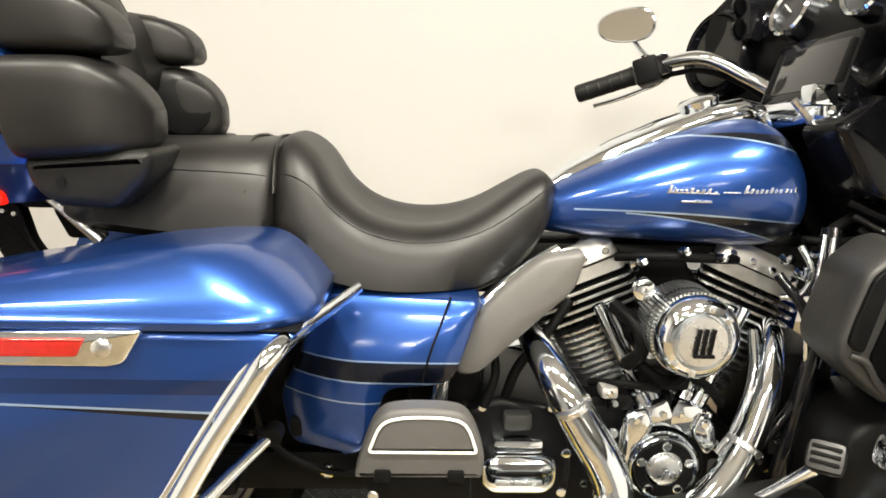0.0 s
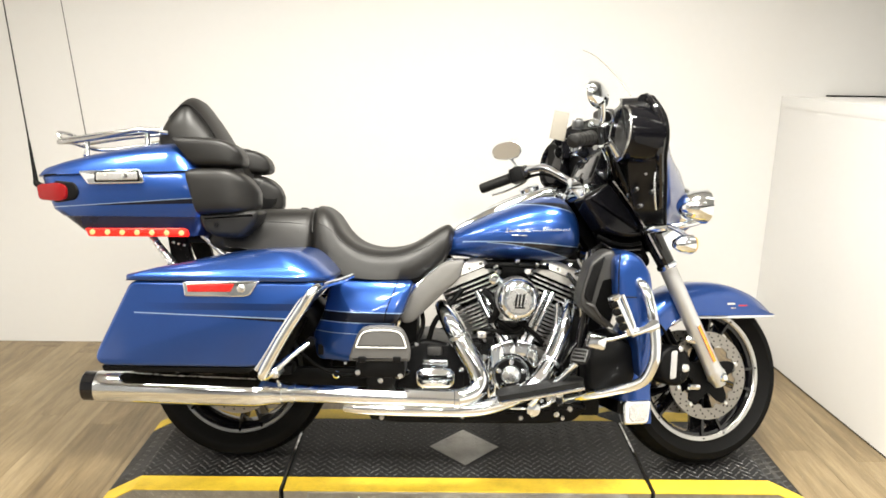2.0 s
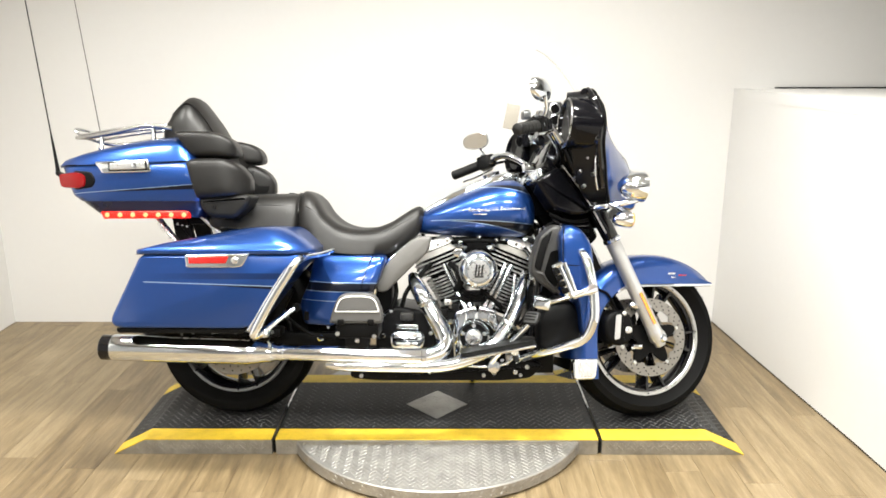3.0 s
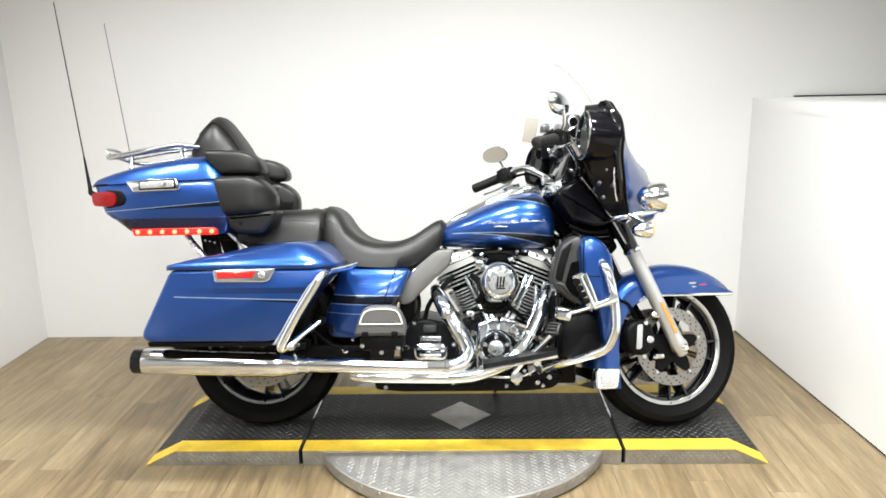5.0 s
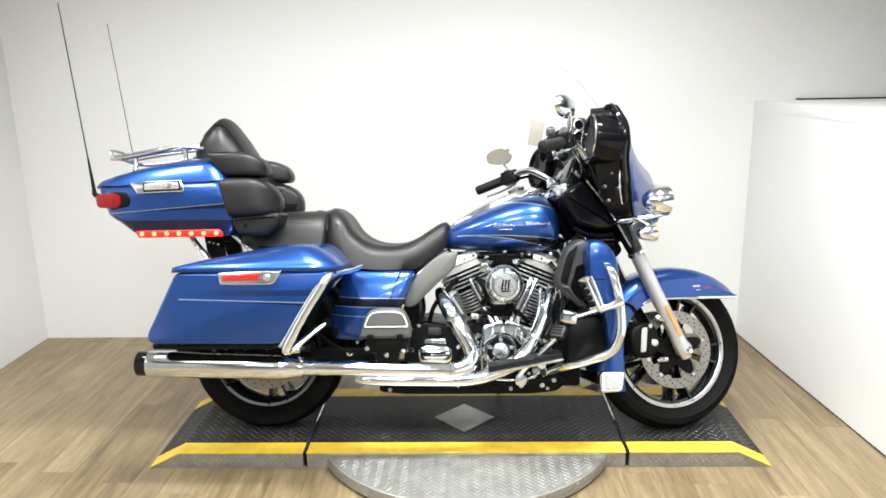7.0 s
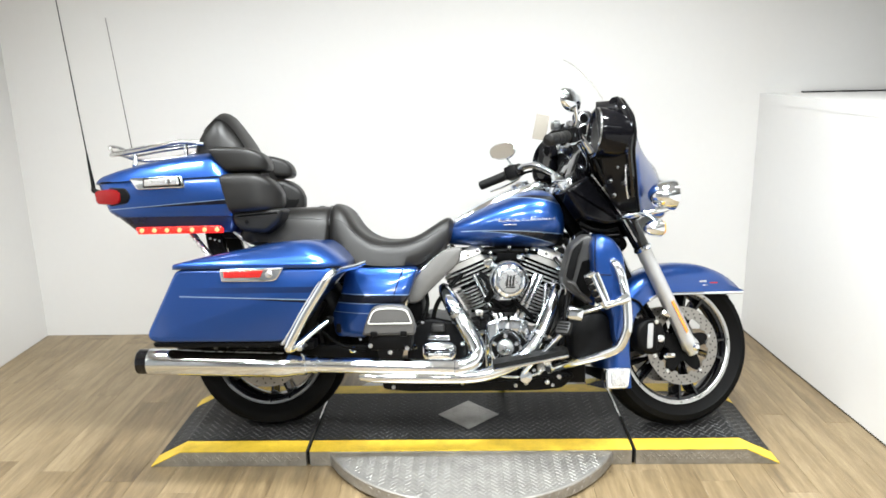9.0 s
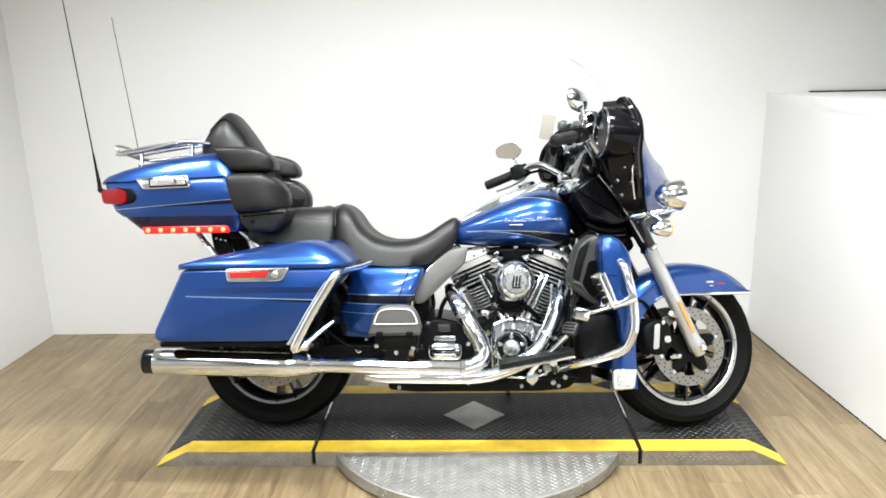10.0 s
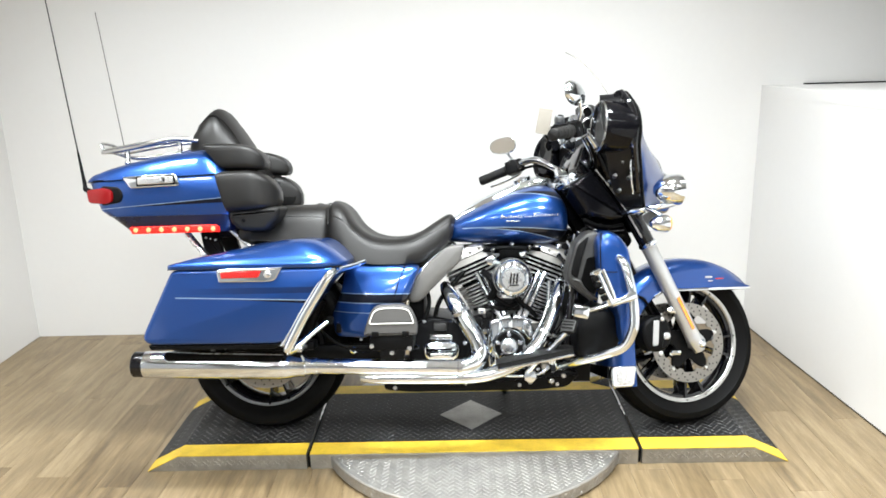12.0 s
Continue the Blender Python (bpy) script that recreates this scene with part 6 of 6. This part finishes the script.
for s in (-1, 1):
    engine_guard(s), lower_fairing(s)
part("down_tube", sweep([(0.42, -0.12, 0.74), (0.395, -0.165, 0.60), (0.372, -0.17, 0.44), (0.35, -0.155, 0.24)], 0.017, 12), BLACK, bike)
part("down_tube", sweep([(0.46, 0.05, 0.72), (0.43, 0.09, 0.55), (0.40, 0.11, 0.35), (0.36, 0.11, 0.22)], 0.019, 12), BLACK, bike)
# Black block added as a dark back ahead of the engine.
part("dark_backing", block(0.345, 0.45, -0.13, 0.10, 0.18, 0.52, 0.012), SATIN, bike)
part("horn_cover", revolve([(0.05, 0), (0.05, 0.02), (0.035, 0.04), (0, 0.045)], aim(Vector((0.16, 0.14, 0.55)), (0, 1, 0)), 24), CHROME, bike)
part("wiring", sweep([(0.40, -0.11, 0.70), (0.42, -0.12, 0.74), (0.47, -0.11, 0.77), (0.50, -0.08, 0.80)], 0.009, 8), RUBBER, bike)
part("wiring", sweep([(0.38, -0.10, 0.72), (0.42, -0.13, 0.72), (0.48, -0.12, 0.73), (0.52, -0.08, 0.76)], 0.007, 8), RUBBER, bike)
part("clutch_cover", revolve([(0.13, 0), (0.13, 0.03), (0.11, 0.05), (0.0, 0.055)], aim(Vector((-0.05, 0.14, 0.31)), (0, 1, 0)), 40), CHROME, bike, "chrome primary cover")
part("side_stand", sweep([(0.12, 0.14, 0.20), (0.14, 0.22, 0.11), (0.16, 0.30, 0.02), (0.165, 0.315, 0.075 - 0.14)], [0.016, 0.014, 0.013, 0.016], 12), CHROME, bike, "chrome side stand on the platform")


# -- trunk, backrest, rack, aerials --
def trunk():
    def rrect(x0, x1, hw, z, r=0.06, zr=0.0):
        o = fillet([(x0, -hw), (x1, -hw), (x1, hw), (x0, hw)], r, 6)
        return [(p.x, p.y, z + zr * (p.x - x1) / (x0 - x1)) for p in o]
    base = part("trunk", skin([rrect(-1.298, -0.832, 0.262, 0.838), rrect(-1.325, -0.826, 0.269, 0.86), rrect(-1.338, -0.826, 0.276, 0.90), rrect(-1.355, -0.85, 0.280, 0.974, zr=-0.016), rrect(-1.352, -0.855, 0.277, 0.980, zr=-0.018)]), PAINT_PACK, bike, "blue luggage trunk with chrome rack and red lamps", smooth=50)
    # The tray's dark colour carries the shade under the trunk.
    part("tray", skin([rrect(-1.225, -0.85, 0.238, 0.778), rrect(-1.25, -0.84, 0.250, 0.80), rrect(-1.294, -0.834, 0.2605, 0.8375)]), SHADED_BLUE, base, "blue lower tray with its underside shade in the colour", smooth=50)
    rows = []
    xs = (-1.366, -1.360, -1.34, -1.285, -1.205, -1.115, -1.03, -0.96, -0.925, -0.895, -0.87)
    ts = (0.970, 0.982, 0.998, 1.018, 1.040, 1.060, 1.072, 1.078, 1.074, 1.045, 1.005)
    wd = (0.235, 0.255, 0.272, 0.283, 0.286, 0.286, 0.286, 0.284, 0.282, 0.278, 0.27)
    for x, t, w in zip(xs, ts, wd):
        lo = 0.963 + 0.020 * (x + 1.36) / 0.50
        ring = []
        for k in range(25):
            u = -1 + 2 * k / 24
            ring.append((x, w * math.copysign(abs(u) ** 0.7, u), lo + (t - lo) * (1 - abs(u) ** 4.5) ** 0.5))
        ring += [(x, w * 0.97, lo - 0.004), (x, -w * 0.97, lo - 0.004)]
        rows.append(ring)
    lid = part("lid", skin(rows), PAINT, base, smooth=50)
    part("lid_gasket", skin([rrect(-1.356, -0.86, 0.2815, 0.9785, zr=-0.018), rrect(-1.356, -0.86, 0.2815, 0.984, zr=-0.018)]), SATIN, base)
    for s in (-1, 1):
        lo = fillet([(-1.222, 0.978), (-1.193, 0.936), (-1.018, 0.942), (-1.022, 0.965), (-1.030, 0.986)], 0.008)
        lt = part("latch_plate", pillow(lo, s * 0.27, s * 0.2885, 0.004), CHROME, base, "chrome trunk latch")
        part("latch_groove", pillow(fillet([(-1.170, 0.978), (-1.170, 0.943), (-1.030, 0.947), (-1.033, 0.983)], 0.006), s * 0.285, s * 0.2895, 0.001), SATIN, lt)
        part("latch_lever", pillow(fillet([(-1.165, 0.973), (-1.165, 0.948), (-1.035, 0.952), (-1.038, 0.978)], 0.005), s * 0.285, s * 0.2925, 0.003), STEEL, lt)
        part("latch_key", revolve([(0.010, 0), (0.010, 0.003), (0.0, 0.004)], aim(Vector((-1.075, s * 0.2915, 0.964)), (0, s, 0)), 14), CHROME, lt)
        tl = part("tail_lamp", cushion(fillet([(-1.350, 0.934), (-1.285, 0.942), (-1.256, 0.932), (-1.254, 0.893), (-1.274, 0.882), (-1.342, 0.886)], 0.014), s * 0.10, s * 0.294, 0.02, 0.08, 0.002), TAIL, base, "red wrap-around tail lamp")
        part("lamp_frame", pillow(fillet([(-1.300, 0.948), (-1.236, 0.943), (-1.221, 0.914), (-1.232, 0.889), (-1.300, 0.877)], 0.012), s * 0.26, s * 0.2845, 0.006), SATIN, tl)
        bar = part("led_bar", pillow(fillet([(-1.217, 0.800), (-0.905, 0.803), (-0.893, 0.795), (-0.894, 0.776), (-1.206, 0.774)], 0.006), s * 0.235, s * 0.258, 0.005), GLOW, base, "lit red lamp bar")
        for k in range(7):
            x = -1.192 + 0.0465 * k
            part("led", revolve([(0.0095, -0.002), (0.0085, 0.0015), (0.0045, 0.0035), (0.0, 0.004)], aim(Vector((x, s * 0.2575, 0.788)), (0, s, 0)), 14), POINT, bar)
    part("tail_panel", block(-1.368, -1.33, -0.11, 0.11, 0.885, 0.937, 0.01), TAIL, base)
    return base


trunk()


def wing(name, label, s, stations, shear):
    """A padded wing: stations of (x, outer y, inner y, bottom, top), its rear end slanted by shear."""
    pts = smooth_path([Vector((a[0], a[1], a[2])) for a in stations], 4)
    hts = smooth_path([Vector((a[3], a[4], 0)) for a in stations], 4)
    x0, x1 = stations[0][0], stations[-1][0]
    mid = (stations[1][3] + stations[1][4]) / 2
    rings = []
    for p, h in zip(pts, hts):
        zc = (h.x + h.y) / 2
        fade = 1 - (p.x - x0) / (x1 - x0)
        rings.append([(p.x - shear * (z - mid) * fade, s * y, z) for y, z in oval((p.y + p.z) / 2, zc, (p.y - p.z) / 2, h.y - zc, zc - h.x, 5.0, 56)])
    return part(name, skin(rings), LEATHER, bike, label, smooth=60)


back = along_x([(-1.04, 0, 0.10, 1.07, 1.11), (-1.02, 0, 0.145, 1.03, 1.15), (-0.99, 0, 0.16, 0.96, 1.205), (-0.955, 0, 0.165, 0.90, 1.243), (-0.925, 0, 0.165, 0.88, 1.238), (-0.89, 0, 0.16, 0.87, 1.195), (-0.855, 0, 0.155, 0.87, 1.145), (-0.825, 0, 0.14, 0.87, 1.09), (-0.80, 0, 0.11, 0.88, 1.0)], 2.6, 40, 4)
rest = part("backrest", back, LEATHER, bike, "black leather passenger backrest", smooth=70)
lumbar = []
for z, d in ((0.86, 0.0), (0.90, 0.012), (0.98, 0.016), (1.04, 0.010), (1.075, -0.006), (1.09, -0.03)):
    lumbar.append([(-0.825 + d + 0.045 * abs(u) ** 2.2, 0.185 * u, z) for u in np.linspace(-1, 1, 17)] + [(-0.96, 0.18, z), (-0.96, -0.18, z)])
part("backrest_pad", skin(lumbar), LEATHER, rest, "curved leather pad joining the wings", smooth=60)
for s in (-1, 1):
    part("seam_piping", sweep([(-1.0, s * 0.12, 1.165), (-0.955, s * 0.125, 1.205), (-0.915, s * 0.125, 1.195), (-0.87, s * 0.12, 1.14), (-0.83, s * 0.115, 1.07)], 0.0025, 6), SATIN, rest)
    wing("backrest_wing", "black leather upper backrest wing", s, [(-0.912, 0.258, 0.12, 1.002, 1.084), (-0.906, 0.266, 0.12, 0.997, 1.090), (-0.86, 0.270, 0.12, 0.996, 1.092), (-0.80, 0.268, 0.12, 0.996, 1.088), (-0.762, 0.260, 0.13, 0.997, 1.076), (-0.738, 0.247, 0.14, 1.000, 1.055), (-0.726, 0.232, 0.15, 1.008, 1.032)], 0.8)
    pod = wing("speaker_wing", "black leather wing with rear speaker", s, [(-0.878, 0.280, 0.13, 0.850, 0.984), (-0.872, 0.288, 0.13, 0.844, 0.990), (-0.82, 0.291, 0.13, 0.846, 0.993), (-0.76, 0.286, 0.13, 0.850, 0.992), (-0.722, 0.268, 0.14, 0.854, 0.974), (-0.694, 0.240, 0.15, 0.860, 0.946), (-0.680, 0.215, 0.16, 0.876, 0.920)], 0.28)
    part("wing_base", pillow(fillet([(-0.860, 0.850), (-0.668, 0.864), (-0.676, 0.822), (-0.725, 0.772), (-0.815, 0.778), (-0.850, 0.805)], 0.02), s * 0.13, s * 0.266, 0.02), GRIP, pod)
    part("speaker_grille", revolve([(0.056, 0.0), (0.055, 0.006), (0.05, 0.008), (0.0, 0.007)], aim(Vector((-0.748, s * 0.140, 0.918)), (0.35, -s, 0.1)), 32), SATIN, pod)
    part("jack_socket", revolve([(0.007, 0), (0.007, 0.004), (0, 0.004)], aim(Vector((-0.80, s * 0.267, 0.815)), (0, s, 0)), 10), BLACK, pod)
    base = Vector((-1.368, s * 0.252, 0.938)) if s < 0 else Vector((-1.412, s * 0.245, 0.945))
    tip = Vector((-1.492, s * 0.245, 1.65)) if s < 0 else Vector((-1.545, s * 0.245, 1.705))
    mast = part("aerial", sweep([base.lerp(tip, 0.185), base.lerp(tip, 0.6), tip], [0.0026, 0.0022, 0.0019] if s < 0 else [0.0022, 0.0018, 0.0015], 6, 2), SATIN if s < 0 else VENT, bike, "thin black whip aerial")
    part("aerial_base", sweep([base + Vector((0.03, 0, -0.012)), base, base.lerp(tip, 0.03), base.lerp(tip, 0.19)], [0.010, 0.010, 0.007, 0.0035], 10, 3), SATIN, mast)
    strut = part("trunk_strut", sweep([(-1.055, s * 0.15, 0.782), (-1.02, s * 0.15, 0.735), (-0.975, s * 0.15, 0.680)], 0.014, 10, 3, flat=0.8), STEEL, bike)
    part("strut_bolt", revolve([(0.011, 0), (0.011, 0.006), (0, 0.008)], aim(Vector((-0.985, s * 0.162, 0.690)), (0, s, 0)), 12), STEEL, strut)
    part("trunk_strut", sweep([(-0.885, s * 0.15, 0.785), (-0.85, s * 0.15, 0.752), (-0.80, s * 0.15, 0.705)], 0.010, 10, 3), STEEL, bike)
    part("trunk_bracket", pillow(fillet([(-1.008, 0.785), (-0.948, 0.785), (-0.925, 0.70), (-0.90, 0.66), (-0.97, 0.66), (-0.995, 0.71)], 0.008), s * 0.10, s * 0.125, 0.004), SATIN, bike)
    for k in range(3):
        bolt(Vector((-0.985 + 0.018 * k, s * 0.124, 0.752 - 0.004 * k)), (0, s, 0), 0.005, 0.005, rest, STEEL)
part("trunk_deck", block(-1.0, -0.84, -0.12, 0.12, 0.752, 0.778, 0.008), SATIN, bike)

rack = part("luggage_rack", sweep([(-0.985, -0.165, 1.110), (-1.08, -0.17, 1.118), (-1.22, -0.165, 1.092), (-1.33, -0.15, 1.078), (-1.372, -0.10, 1.082), (-1.382, 0, 1.090), (-1.372, 0.10, 1.082), (-1.33, 0.15, 1.078), (-1.22, 0.165, 1.092), (-1.08, 0.17, 1.118), (-0.985, 0.165, 1.110)], 0.0075, 10), MACHINED, bike, "chrome tube luggage rack on the trunk lid")
for y in (-0.085, 0.0, 0.085):
    part("rack_rail", sweep([(-1.380, y, 1.090), (-1.22, y, 1.116), (-1.08, y, 1.130), (-0.995, y, 1.125)], 0.006, 10), MACHINED, rack)
for y in (-0.15, 0.15):
    for x, z in ((-1.255, 1.088), (-1.06, 1.114)):
        part("rack_foot", sweep([(x, y, z), (x, y, z - 0.03), (x, y * 1.05, z - 0.055)], [0.008, 0.008, 0.011], 10, 2), CHROME, rack)
part("rack_hoop", sweep([(-1.375, -0.08, 1.088), (-1.395, -0.06, 1.118), (-1.397, 0.06, 1.118), (-1.375, 0.08, 1.088)], 0.006, 8), MACHINED, rack)
for y in (-0.12, 0.12):
    part("rack_hook", sweep([(-1.10, y, 1.128), (-1.03, y, 1.124), (-0.995, y, 1.138), (-0.975, y, 1.168), (-0.952, y, 1.188)], 0.0062, 8), MACHINED, rack)


# ---- ceiling lamps and floor planks ----
for lx, ly, _ in LAMPS:
    fixture = thing("ceiling_light", "flat white ceiling light fixture", "ceiling light", Matrix.Translation((lx, ly, 2.9)), group="ceiling lights")
    part("housing", block(-0.30, 0.30, -0.10, 0.10, -0.10, 0.0, 0.01), WALL, fixture)

PW, PL = 0.128, 1.22
board = block(-PW / 2 + 0.0003, PW / 2 - 0.0003, -PL / 2 + 0.0003, PL / 2 - 0.0003, -0.004, 0.0, 0.0005, seg=1)
plank_mesh = bpy.data.meshes.new("plank")
board.to_mesh(plank_mesh)
board.free()
plank_mesh.materials.append(WOOD)
x = -2.38 + PW / 2
row = 0
while x < 1.70:
    y = 1.13 - PL / 2 + ((row * 0.47) % 1.0) * PL
    while y > -6.8:
        if y - PL / 2 < 1.13:
            far, near = min(y + PL / 2, 1.129), max(y - PL / 2, -6.199)
            ob = new("plank", plank_mesh)
            ob.parent = floor
            ob.location = (x, (near + far) / 2, 0)
            ob.scale.y = (far - near) / PL
        y -= PL
    x += PW
    row += 1
